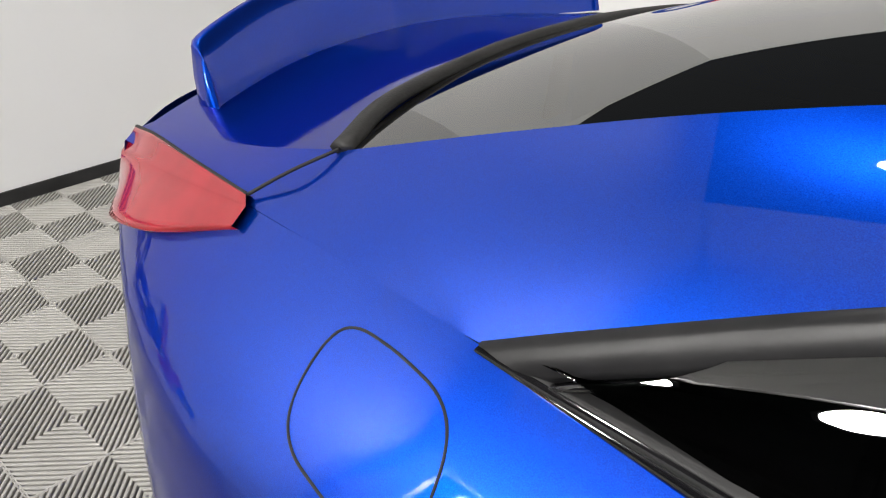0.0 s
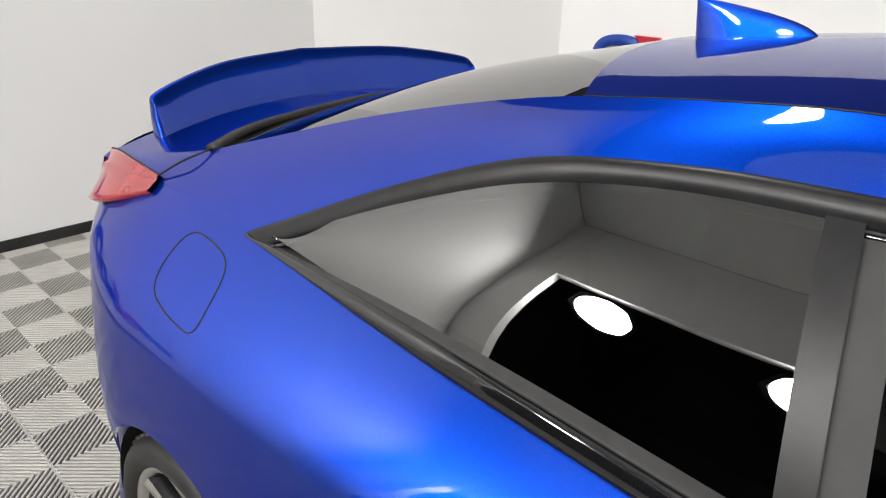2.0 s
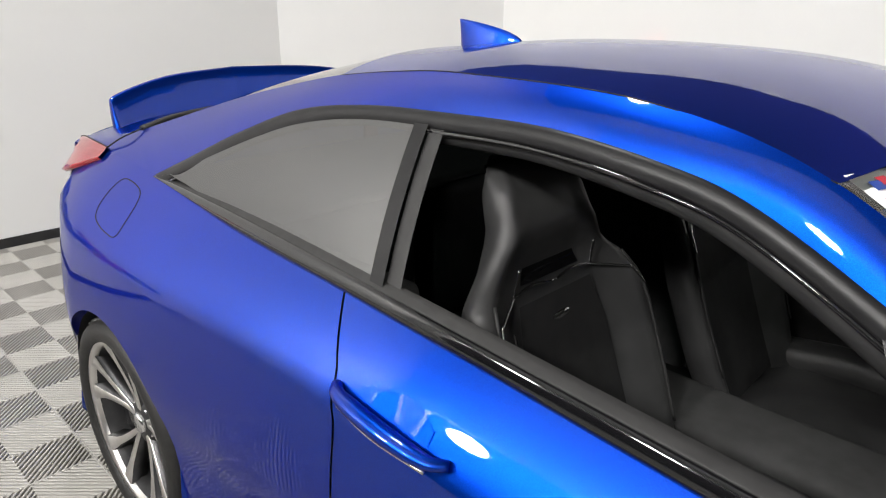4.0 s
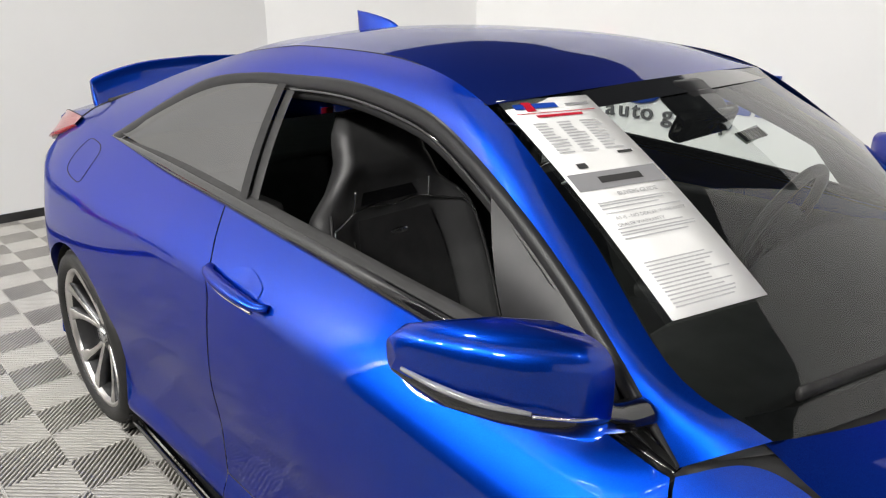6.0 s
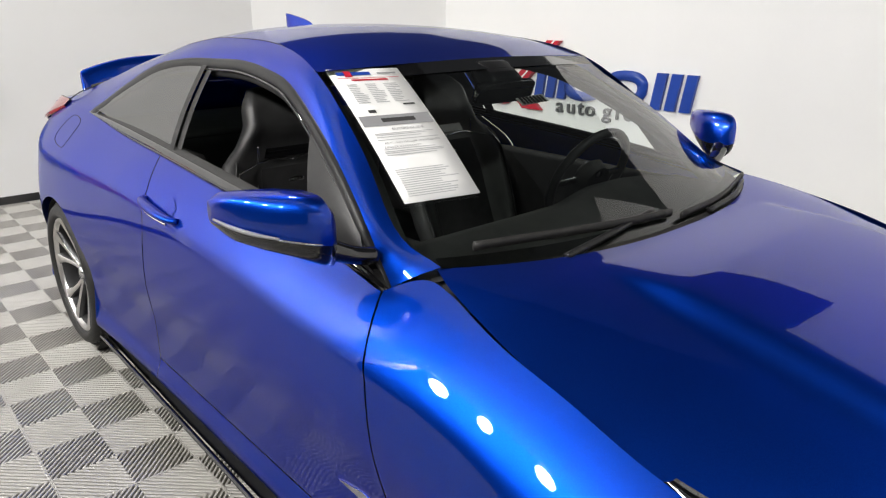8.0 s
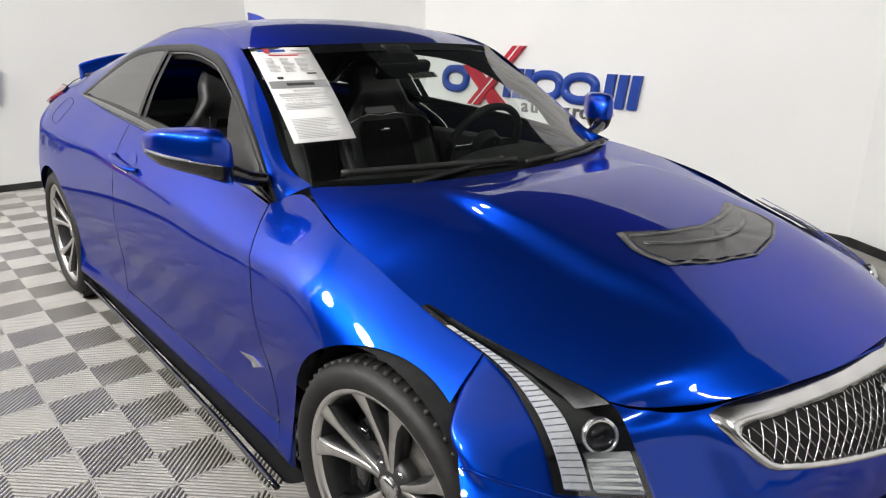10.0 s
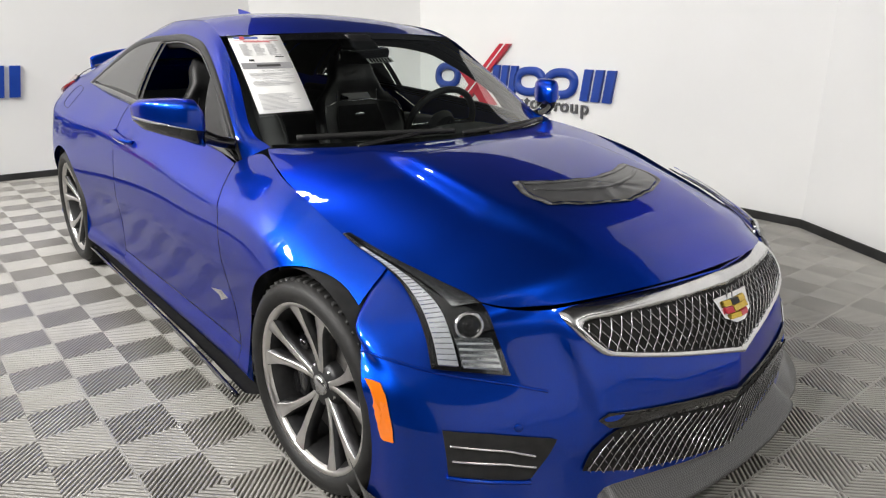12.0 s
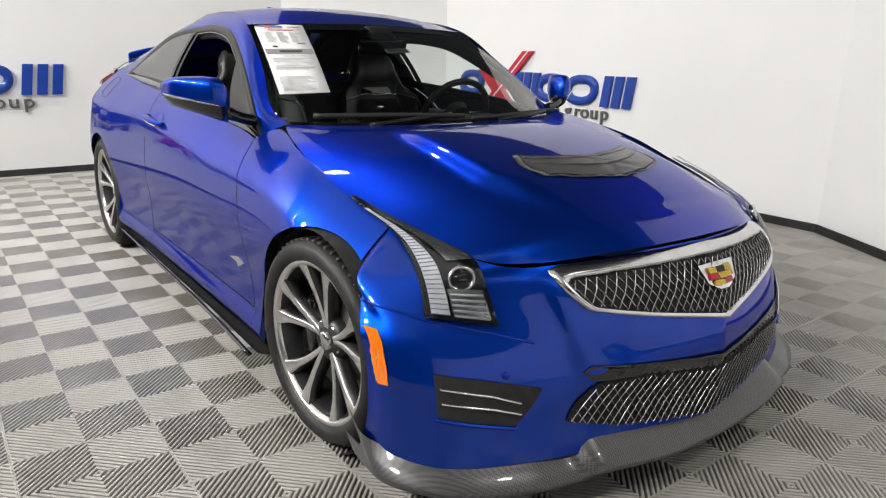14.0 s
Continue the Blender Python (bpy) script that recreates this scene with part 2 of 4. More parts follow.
# the long side behind the walk: a white pier and header round a wide opening into a dark hall
wall_slab("wall_pier", (JAMB, RIGHT), (BACK, RIGHT), "white painted pier beside the wide opening", TALL)
tagged(part("wall_header", box(JAMB, FRONT, RIGHT - 0.14, RIGHT, HEAD, TALL), WALL, smooth=False), "white painted header over the wide opening", "wall", kind="structure")
hall = bmesh.new()
box(BACK - 0.5, FRONT + 0.5, HALL - 0.1, HALL, -0.02, CEIL, bm=hall)
box(BACK - 0.6, BACK - 0.5, HALL, RIGHT - 0.14, -0.02, CEIL, bm=hall)
box(FRONT + 0.5, FRONT + 0.6, HALL, RIGHT - 0.14, -0.02, CEIL, bm=hall)
tagged(part("wall_hall", hall, DARKWALL, smooth=False), "dark walls of the unlit hall beyond the opening", "wall", kind="structure")
bm = bmesh.new()
box(BACK - 0.5, FRONT + 0.5, HALL - 0.5, LEFT + 0.5, CEIL, CEIL + 0.1, bm=bm)
soffit = box(BACK, FRONT, RIGHT, -1.6, CEIL - 0.05, CEIL - 0.004)
tagged(part("ceiling_panel", soffit, WALL, smooth=False), "white painted ceiling panel over the open side", "ceiling", kind="structure")
tagged(part("ceiling", bm, DARKWALL, smooth=False), "dark unlit ceiling over the studio", "ceiling", kind="structure")
bm = box(BACK - 0.6, FRONT + 0.6, HALL - 0.1, LEFT + 0.2, -0.12, -0.020)
floor = tagged(part("floor", bm, SUBFLOOR, smooth=False), "dark screed under grey ribbed plastic tiles", "floor", kind="structure")

# round fill lamps under the ceiling, added out of view to brighten the room
def fill_lamp(x, y, z=3.9, r=0.21):
    root = new("overhead_fill_lamp")
    root.location = (x, y, z)
    part("housing", lathe_z([(0.02, 0.16), (0.1, 0.15), (r + 0.03, 0.05), (r + 0.04, 0.0), (r, -0.01)], 28), BLACK_TRIM, root)
    part("diffuser", lathe_z([(0.0005, -0.004), (r * 0.7, -0.004), (r, -0.002)], 28), FILL_GLOW, root, "glowing round white diffuser")
    part("hanger", box(-0.012, 0.012, -0.012, 0.012, 0.15, 0.45), BLACK_TRIM, root)
    tagged(root, "added overhead fill lamp, round black housing with a glowing white diffuser", "lamp", group="ceiling lamps")
    return root


def lathe_z(profile, seg):
    rings = [[(r * math.cos(t), r * math.sin(t), z) for t in np.linspace(0, 2 * math.pi, seg, endpoint=False)] for r, z in profile]
    bm = grid(rings, close=True)
    bmesh.ops.recalc_face_normals(bm, faces=bm.faces[:])
    return bm


first = fill_lamp(-2.6, 0.3, 5.96)
for lx, ly in ((5.6, -0.2),):
    copy_thing(first, pose(lx, ly, 5.96))


def side_lamp(x):
    """A round diffuser on a black eight-sided plate, tipped towards the car."""
    root = new("studio_lamp")
    plate8 = lathe_z([(0.0005, 0.10), (0.16, 0.09), (0.40, 0.02), (0.40, 0.0), (0.34, -0.01)], 8)
    part("lamp_plate", plate8, BLACK_TRIM, root, smooth=False)
    part("diffuser", lathe_z([(0.0005, -0.016), (0.24, -0.016), (0.315, -0.008), (0.32, 0.004)], 36), LED_SIDE, root, "glowing round white diffuser")
    part("hanger", box(-0.02, 0.02, -0.02, 0.02, 0.09, 0.30), BLACK_TRIM, root)
    tagged(root, "large round white studio lamp on a black octagonal plate", "lamp", group="studio lamps")
    root.matrix_basis = pose(x, RIGHT - 0.35, 4.3, 52, 0, 0)


for lx in (-3.3, -1.4, 0.5, 2.4):
    side_lamp(lx)

# ---- car body ----
car = new("coupe_car")
tagged(car, "glossy metallic blue two-door coupe parked on grey ribbed tiles", "car")
car.location, car.scale = (0, 0.034, 0), (1, 1.06, 1)
AXF, AXR, WZ = 1.388, -1.388, 0.325

# right-hand feature lines as x, half-width, height
BELT = [(-2.30, 0.60, 0.985), (-1.80, 0.672, 1.03), (-1.404, 0.69, 1.028), (-0.95, 0.714, 0.990), (-0.5, 0.728, 0.970), (0.1, 0.738, 0.932), (0.5, 0.735, 0.893), (0.72, 0.727, 0.868)]
FENDER_TOP = [(0.72, 0.727, 0.868), (0.80, 0.69, 0.905), (0.89, 0.703, 0.90), (1.05, 0.735, 0.865), (1.22, 0.743, 0.825), (1.397, 0.738, 0.767), (1.56, 0.708, 0.725), (1.72, 0.655, 0.69)]
DLO_TOP = [(-1.404, 0.688, 1.028), (-1.3, 0.657, 1.078), (-1.1, 0.607, 1.172), (-0.9, 0.567, 1.246), (-0.7, 0.545, 1.275), (-0.5, 0.538, 1.284), (-0.25, 0.548, 1.290), (-0.03, 0.570, 1.272), (0.11, 0.590, 1.243), (0.30, 0.630, 1.162), (0.46, 0.668, 1.076), (0.60, 0.700, 0.978), (0.72, 0.722, 0.868)]
RAIL = [(-1.70, 0.585, 1.10), (-1.5, 0.535, 1.164), (-1.3, 0.495, 1.225), (-1.1, 0.463, 1.275), (-0.9, 0.455, 1.315), (-0.7, 0.463, 1.339), (-0.5, 0.475, 1.352), (-0.1, 0.508, 1.345), (0.19, 0.56, 1.284), (0.45, 0.605, 1.125), (0.66, 0.66, 0.97), (0.81, 0.66, 0.925)]



XT = np.linspace(-2.3, 1.9, 421)
YT, ZT = [np.where(XT < 0.72, p, q) for p, q in zip(at_x(BELT, XT), at_x(FENDER_TOP, XT))]

# the side's own shoulder line runs on smoothly past the foot of the screen pillar
REF = BELT[:-1] + [(0.80, 0.736, 0.880)] + FENDER_TOP[3:]
YS, ZS = at_x(REF, XT)


def side_y(x, z):
    """Half-width of the body side at x and height z."""
    x, z = float(x), float(z)
    zt, yt = float(np.interp(x, XT, ZS)), float(np.interp(x, XT, YS))
    swell = 0.018 * math.exp(-((x - AXF) / 0.42) ** 2) + 0.028 * math.exp(-((x - AXR) / 0.50) ** 2)
    tuck = 0.175 * max(0.0, (-1.60 - x) / 0.55) ** 1.7 + 0.10 * max(0.0, (x - 1.50) / 0.35) ** 1.8
    ym = 0.868 + swell - tuck
    e = 1.0 + max(0.0, min(0.45, (ym - yt - 0.15) / 0.16))
    zs = [0.16, 0.23, 0.30, min(0.42, zt - 0.28 * e), min(0.58, zt - 0.22 * e), zt - 0.14 * e, zt - 0.10 * e, zt - 0.065 * e, zt - 0.02 * e, zt, zt + 0.03]
    ys = [ym - 0.05, ym + 0.010, ym - 0.010, ym - 0.012, ym] + [yt + k * (ym - yt) for k in (0.83, 0.66, 0.46, 0.15, 0.0)] + [yt - 0.04]
    return smooth_at(np.array(zs), np.array(ys), z)


def smooth_at(xs, ys, x):
    """Monotone cubic through the points."""
    if x <= xs[0]:
        return ys[0]
    if x >= xs[-1]:
        return ys[-1]
    h = np.diff(xs)
    d = np.diff(ys) / h
    m = np.r_[d[0], np.where(d[1:] * d[:-1] > 0, 2 * d[1:] * d[:-1] / (d[1:] + d[:-1] + 1e-12), 0), d[-1]]
    i = int(np.searchsorted(xs, x) - 1)
    t = (x - xs[i]) / h[i]
    return (2 * t ** 3 - 3 * t * t + 1) * ys[i] + (t ** 3 - 2 * t * t + t) * h[i] * m[i] + (3 * t * t - 2 * t ** 3) * ys[i + 1] + (t ** 3 - t * t) * h[i] * m[i + 1]


def side_panel(x_back, x_front, z_low, z_top, nu, nv, s, off=0.0):
    """A panel of the body side between two seams x(z) and two edges z(x); s is -1 for the right side, 1 for the left."""
    rows = []
    for v in np.linspace(0, 1, nv):
        row = []
        for u in np.linspace(0, 1, nu):
            z = 0.6
            for _ in range(6):
                x = x_back(z) + u * (x_front(z) - x_back(z))
                z = max(z_low(x), 0.165 + v * (z_top(x) - 0.165))
            row.append((x, s * (side_y(x, z) + off), z))
        rows.append(row)
    bm = grid(rows)
    bmesh.ops.dissolve_degenerate(bm, dist=0.0002, edges=bm.edges[:])
    if s > 0:
        flip(bm)
    return bm


def arch(x, cx, r=0.357):
    d = abs(x - cx)
    return WZ + math.sqrt(max(r * r - d * d, 0)) if d < r else 0.0


def rocker(x):
    return 0.20


def belt_z(x):
    return float(np.interp(x, XT, ZT))


def seam_rear(z):
    return float(np.interp(z, [0.2, 0.38, 0.80, 0.873, 0.98], [-0.40, -0.41, -0.42, -0.45, -0.55]))


def seam_front(z):
    return float(np.interp(z, [0.2, 0.363, 0.726, 0.868], [0.95, 0.93, 0.80, 0.725]))


GAP = 0.003
for s, nm in ((-1, "right"), (1, "left")):
    door = part("door", side_panel(lambda z: seam_rear(z) + GAP, lambda z: seam_front(z) - GAP, lambda x: 0.30, belt_z, 70, 46, s), PAINT, car)
    part("rear_quarter_panel", side_panel(lambda z: -2.16, lambda z: seam_rear(z) - GAP, lambda x: max(rocker(x), arch(x, AXR)), belt_z, 130, 46, s), PAINT, car)
    part("front_fender", side_panel(lambda z: seam_front(z) + GAP, lambda z: 1.58, lambda x: max(rocker(x), arch(x, AXF)), belt_z, 110, 46, s), PAINT, car)
    part("side_sill", side_panel(lambda z: seam_rear(z), lambda z: seam_front(z), lambda x: 0.165, lambda x: 0.296, 50, 8, s), PAINT, car)

    def sgn(pts):
        return [(p[0], s * p[1], p[2]) for p in pts]
    n = 80
    low = np.vstack([crv(sgn([(-2.16, 0.640, 1.0), (-1.80, 0.672, 1.03), (-1.404, 0.69, 1.028)]), 25)[:-1], crv(sgn(DLO_TOP), n)])
    up = np.vstack([crv(sgn([(-2.16, 0.592, 1.018), (-1.9, 0.598, 1.055), (-1.70, 0.585, 1.10)]), 25)[:-1], crv(sgn(RAIL), n)])
    rows = []
    for v in np.linspace(0, 1, 9):
        p = low + v * (up - low)
        p[:, 1] += s * 0.006 * math.sin(math.pi * v)
        p[:, 2] += 0.003 * math.sin(math.pi * v)
        rows.append(p)
    bm = grid(rows)
    if s > 0:
        flip(bm)
    part("roof_rail_and_pillar", bm, PAINT, car)


def cross_patch(edge, centre, n, m, pw=2.0):
    """A sheet across the car from the right edge curve over the centre line to the left."""
    e, c = crv([(p[0], p[1], p[2]) for p in edge], n), crv(centre, n)
    rows = []
    for k in range(n):
        row = []
        for w in np.linspace(-1, 1, m):
            a = abs(w) ** pw
            row.append((c[k, 0] + a * (e[k, 0] - c[k, 0]), w * e[k, 1], c[k, 2] + a * (e[k, 2] - c[k, 2])))
        rows.append(row)
    return facing(grid(rows), (0, 0, 1))


ROOF_E = RAIL[4:9]
ROOF_C = [(-1.0, 0, 1.355), (-0.6, 0, 1.392), (-0.2, 0, 1.390), (0.05, 0, 1.355), (0.25, 0, 1.302)]
part("roof", cross_patch(ROOF_E, ROOF_C, 40, 41, 2.2), PAINT, car)
part("windscreen", cross_patch([(0.19, 0.56, 1.284), (0.45, 0.605, 1.125), (0.66, 0.66, 0.97), (0.81, 0.66, 0.92)], [(0.25, 0, 1.302), (0.58, 0, 1.135), (0.95, 0, 0.905)], 30, 31, 2.0), GLASS, car, "clear windscreen glass")
part("rear_window", cross_patch(RAIL[:5], [(-1.80, 0, 1.13), (-1.4, 0, 1.262), (-1.0, 0, 1.355)], 30, 31, 2.2), GLASS_SIDE, car, "dark tinted rear glass")
part("boot_lid", cross_patch([(-2.16, 0.592, 1.018), (-1.9, 0.598, 1.055), (-1.70, 0.585, 1.10)], [(-2.27, 0, 1.06), (-2.0, 0, 1.10), (-1.80, 0, 1.13)], 20, 31, 2.2), PAINT, car)
HOOD_E = [(0.80, 0.664, 0.920), (0.89, 0.697, 0.902), (1.05, 0.729, 0.867), (1.22, 0.737, 0.827), (1.397, 0.732, 0.769), (1.56, 0.702, 0.727), (1.72, 0.649, 0.692), (1.814, 0.612, 0.667), (1.869, 0.555, 0.65), (1.935, 0.477, 0.652)]
HOOD_C = [(0.985, 0, 0.915), (1.3, 0, 0.90), (1.7, 0, 0.828), (1.95, 0, 0.748), (2.085, 0, 0.692)]


def bonnet_z(x, y, z):
    """Lengthwise creases and the dip under the vent."""
    a = abs(y)
    line = float(np.interp(x, [1.0, 1.3, 1.6, 1.9], [0.385, 0.405, 0.405, 0.33]))
    k = max(0.0, min(1.0, (x - 1.0) / 0.2)) * max(0.0, min(1.0, (1.92 - x) / 0.25))
    z += k * 0.028 / (1 + math.exp((a - line) / 0.011)) - k * 0.012
    return z


def bonnet_sheet(n, m):
    bm = cross_patch(HOOD_E, HOOD_C, n, m, 2.4)
    for v in bm.verts:
        v.co.z = bonnet_z(*v.co)
    return bm


part("bonnet", bonnet_sheet(90, 121), PAINT, car)


def nose_curves(n):
    """Level curves of the front end, from the wheel arch round to the centre line."""
    tops = [[(1.58, 0.704, 0.722), (1.72, 0.653, 0.688), (1.814, 0.616, 0.661), (1.869, 0.558, 0.642), (1.94, 0.477, 0.644), (2.04, 0.22, 0.668), (2.09, 0, 0.682)]]
    for z, c in ((0.60, [(1.64, 0.855), (1.73, 0.785), (1.86, 0.64), (2.0, 0.44), (2.08, 0.22), (2.115, 0)]),
                 (0.50, [(1.70, 0.885), (1.79, 0.83), (1.91, 0.66), (2.05, 0.42), (2.11, 0.21), (2.15, 0)]),
                 (0.42, [(1.732, 0.888), (1.81, 0.855), (1.93, 0.71), (2.06, 0.45), (2.13, 0.21), (2.17, 0)]),
                 (0.33, [(1.747, 0.89), (1.83, 0.86), (1.95, 0.72), (2.08, 0.45), (2.14, 0.21), (2.175, 0)]),
                 (0.24, [(1.737, 0.89), (1.83, 0.862), (1.96, 0.73), (2.08, 0.46), (2.14, 0.21), (2.17, 0)]),
                 (0.15, [(1.70, 0.885), (1.83, 0.865), (1.97, 0.74), (2.09, 0.46), (2.145, 0.21), (2.17, 0)])):
        tops.append(([(1.58, side_y(1.58, 0.635), 0.635)] if z == 0.60 else []) + [(x, y, z) for x, y in c])
    slim = lambda y: y - 0.014 * max(0.0, min(1.0, (y - 0.6) / 0.2))
    return [crv([(x, -slim(y), z) for x, y, z in c], n) for c in tops]


NC = np.array(nose_curves(110))
SKIN = []
for j in range(NC.shape[1]):
    SKIN.append(crv(NC[:, j], 90))
SKIN = np.array(SKIN)
# the middle of the nose stands proud of the corners, along a crease from the grille to the intake
edge = np.interp(SKIN[..., 2], [0.15, 0.40, 0.64], [0.44, 0.455, 0.50])
rise = np.interp(SKIN[..., 2], [0.30, 0.38, 0.58, 0.65], [0.0, 1.0, 1.0, 0.0])
SKIN[..., 0] += 0.020 * rise / (1 + np.exp((np.abs(SKIN[..., 1]) - edge) / 0.008))


def skin(y, z):
    """x of the front end at a right-hand y and a height z."""
    p = SKIN.reshape(-1, 3)
    d = (p[:, 1] + abs(y)) ** 2 + (p[:, 2] - z) ** 2
    k = np.argpartition(d, 4)[:4]
    w = 1 / (d[k] + 1e-7)
    return float((p[k, 0] * w).sum() / w.sum())


bm = bmesh.new()
full = np.concatenate([SKIN, SKIN[::-1][1:] * np.array([1, -1, 1])])
grid(full, bm)
bmesh.ops.recalc_face_normals(bm, faces=bm.faces[:])
part("front_bumper", bm, PAINT, car)

# ---- car: glazing and trim ----
WIRE = vary(mat("dark_chrome_wire", (0.32, 0.32, 0.33), 0.25, 1.0), 30, (0.26, 0.26, 0.27), (0.38, 0.38, 0.39))


def both(points, s):
    return [(p[0], s * p[1], p[2]) for p in points]


def strip(a, b, n, bulge=0.0, depth=0.015, s=-1):
    """A trim strip between two curves, bowed outwards, with turned-in edges."""
    a, b = crv(a, n), crv(b, n)
    inn = np.array([0, -s * depth, 0])
    rows = [a + inn]
    for v in np.linspace(0, 1, 6):
        p = a + v * (b - a)
        p[:, 1] += s * bulge * math.sin(math.pi * v)
        rows.append(p)
    rows.append(b + inn)
    bm = grid(rows)
    bmesh.ops.recalc_face_normals(bm, faces=bm.faces[:])
    return bm


BELT_D = [p for p in BELT if -1.42 < p[0] < 0.73]


def shift(points, dx, dy, dz):
    return [(p[0] + dx, p[1] + dy, p[2] + dz) for p in points]


def ruled(x0, x1, s, out=0.0, lo=0.03, hi=0.03, n=30, m=12):
    """The window surface between belt and roof trim for a range of x; x0 and x1 are given at the belt and at the top."""
    rows = []
    for u in np.linspace(0, 1, n):
        row = []
        for v in np.linspace(0, 1, m):
            x = (1 - v) * (x0[0] + u * (x1[0] - x0[0])) + v * (x0[1] + u * (x1[1] - x0[1]))
            yb, zb = [float(q[0]) for q in at_x(BELT_D, np.array([x]))]
            yt, zt = [float(q[0]) for q in at_x(DLO_TOP, np.array([x]))]
            zl, zh = zb + lo, zt - hi
            if zh < zl:
                zl = zh = (zb + zt) / 2
            w = (zl + v * (zh - zl) - zb) / max(zt - zb, 1e-4)
            row.append((x, s * (yb + w * (yt - yb) + 0.012 * math.sin(math.pi * w) + out), zb + w * (zt - zb)))
        rows.append(row)
    bm = grid(rows)
    return facing(bm, (0, s, 0.3))


SEAL = vary(mat("grey_rubber_seal", (0.035, 0.035, 0.036), 0.6), 30, (0.014, 0.014, 0.0145), (0.024, 0.024, 0.0245))
for s in (-1, 1):
    part("belt_trim", strip(both(shift(BELT_D, 0, 0.004, -0.004), s), both([BELT_D[0]] + shift(BELT_D[1:-1], 0, -0.004, 0.030) + [BELT_D[-1]], s), 60, 0.006, 0.02, s), GLOSS_BLACK, car, "gloss black belt moulding")
    part("belt_seal", strip(both([BELT_D[0]] + shift(BELT_D[1:-1], 0, -0.006, 0.030) + [BELT_D[-1]], s), both([BELT_D[0]] + shift(BELT_D[1:-1], 0, -0.024, 0.040) + [BELT_D[-1]], s), 60, 0.002, 0.01, s), SEAL, car)
    part("window_trim", strip(both(shift(DLO_TOP, 0, 0.004, 0.002), s), both([(-1.335, 0.692, 1.024), (-1.25, 0.668, 1.065), (-1.07, 0.620, 1.146), (-0.88, 0.582, 1.212)] + shift(DLO_TOP[4:-1], -0.002, 0.014, -0.030) + [DLO_TOP[-1]], s), 90, 0.004, 0.02, s), BLACK_TRIM, car, "satin black window surround")
    part("window_trim_lip", tube(both([(-1.325, 0.692, 1.024), (-1.24, 0.668, 1.063), (-1.07, 0.622, 1.142), (-0.88, 0.584, 1.208)] + shift(DLO_TOP[4:-1], 0, 0.015, -0.034), s), 0.0045, 6, n=90), GLOSS_BLACK, car)
    part("quarter_glass", ruled((-1.37, -1.20), (-0.480, -0.540), s, -0.004, 0.022, 0.025), GLASS_SIDE, car, "dark tinted quarter window")
    part("door_pillar_cover", ruled((-0.482, -0.542), (-0.446, -0.506), s, 0.004, 0.02, 0.02, 6), BLACK_TRIM, car)
    part("door_frame_seal", ruled((-0.448, -0.508), (-0.410, -0.470), s, -0.006, 0.02, 0.02, 6), SEAL, car)
    part("door_frame_top_seal", strip(both(shift(DLO_TOP[5:], -0.01, 0.006, -0.032), s), both(shift(DLO_TOP[5:], -0.022, -0.004, -0.060), s), 60, 0.004, 0.02, s), SEAL, car)
    part("mirror_sail", ruled((0.44, 0.28), (0.70, 0.60), s, 0.0, 0.02, 0.02, 8), BLACK_TRIM, car, "satin black corner panel")
    # inner linings
    part("pillar_lining", strip(both(shift(DLO_TOP, 0, -0.03, -0.012), s), both(shift(RAIL, 0, -0.03, -0.035), s), 60, 0.0, 0.004, s), DASH, car)
    part("door_lining", box(-0.45, 0.80, min(s * 0.64, s * 0.70), max(s * 0.64, s * 0.70), 0.25, 0.86, 0.02), DASH, car)
    part("rear_side_lining", box(-1.45, -0.47, min(s * 0.60, s * 0.665), max(s * 0.60, s * 0.665), 0.25, 0.97, 0.02), DASH, car)
    part("wheel_liner", lathe([(0.350, -0.24), (0.356, -0.1), (0.356, 0.0)], 48), MATTE_BLACK, car).matrix_basis = pose(AXR, s * 0.625 if s < 0 else s * 0.865, WZ)
    part("wheel_liner", lathe([(0.350, -0.24), (0.356, -0.1), (0.356, 0.0)], 48), MATTE_BLACK, car).matrix_basis = pose(AXF, s * 0.605 if s < 0 else s * 0.845, WZ)
    part("sill_skirt", strip(both([(-1.02, 0.870, 0.175), (-0.3, 0.880, 0.170), (0.5, 0.885, 0.166), (1.02, 0.90, 0.168)], s), both([(-1.02, 0.80, 0.14), (-0.3, 0.80, 0.135), (0.5, 0.80, 0.13), (1.02, 0.80, 0.13)], s), 40, 0.02, 0.0, s), MATTE_BLACK, car, "black side skirt under the sill")
    part("sill_blade", tube(both([(-1.0, 0.885, 0.172), (0.0, 0.895, 0.166), (0.6, 0.905, 0.163), (1.03, 0.925, 0.168)], s), 0.009, 8, n=40, flat=0.7), GLOSS_BLACK, car)

part("headliner", cross_patch(shift(ROOF_E, 0, -0.02, -0.04), shift(ROOF_C, 0, 0, -0.04), 20, 21, 2.2), DASH, car)
part("underbody", box(-1.95, 1.95, -0.70, 0.70, 0.13, 0.22, 0.03), MATTE_BLACK, car)
part("rear_bulkhead", box(-1.30, -1.24, -0.64, 0.64, 0.22, 0.93, 0.02), DASH, car)
part("parcel_shelf", box(-1.80, -1.10, -0.58, 0.58, 0.90, 0.94, 0.02), DASH, car)
part("bay_closure", box(0.90, 0.98, -0.70, 0.70, 0.2, 0.84), MATTE_BLACK, car)
part("radiator_closure", box(1.80, 1.84, -0.55, 0.55, 0.18, 0.60), MATTE_BLACK, car)

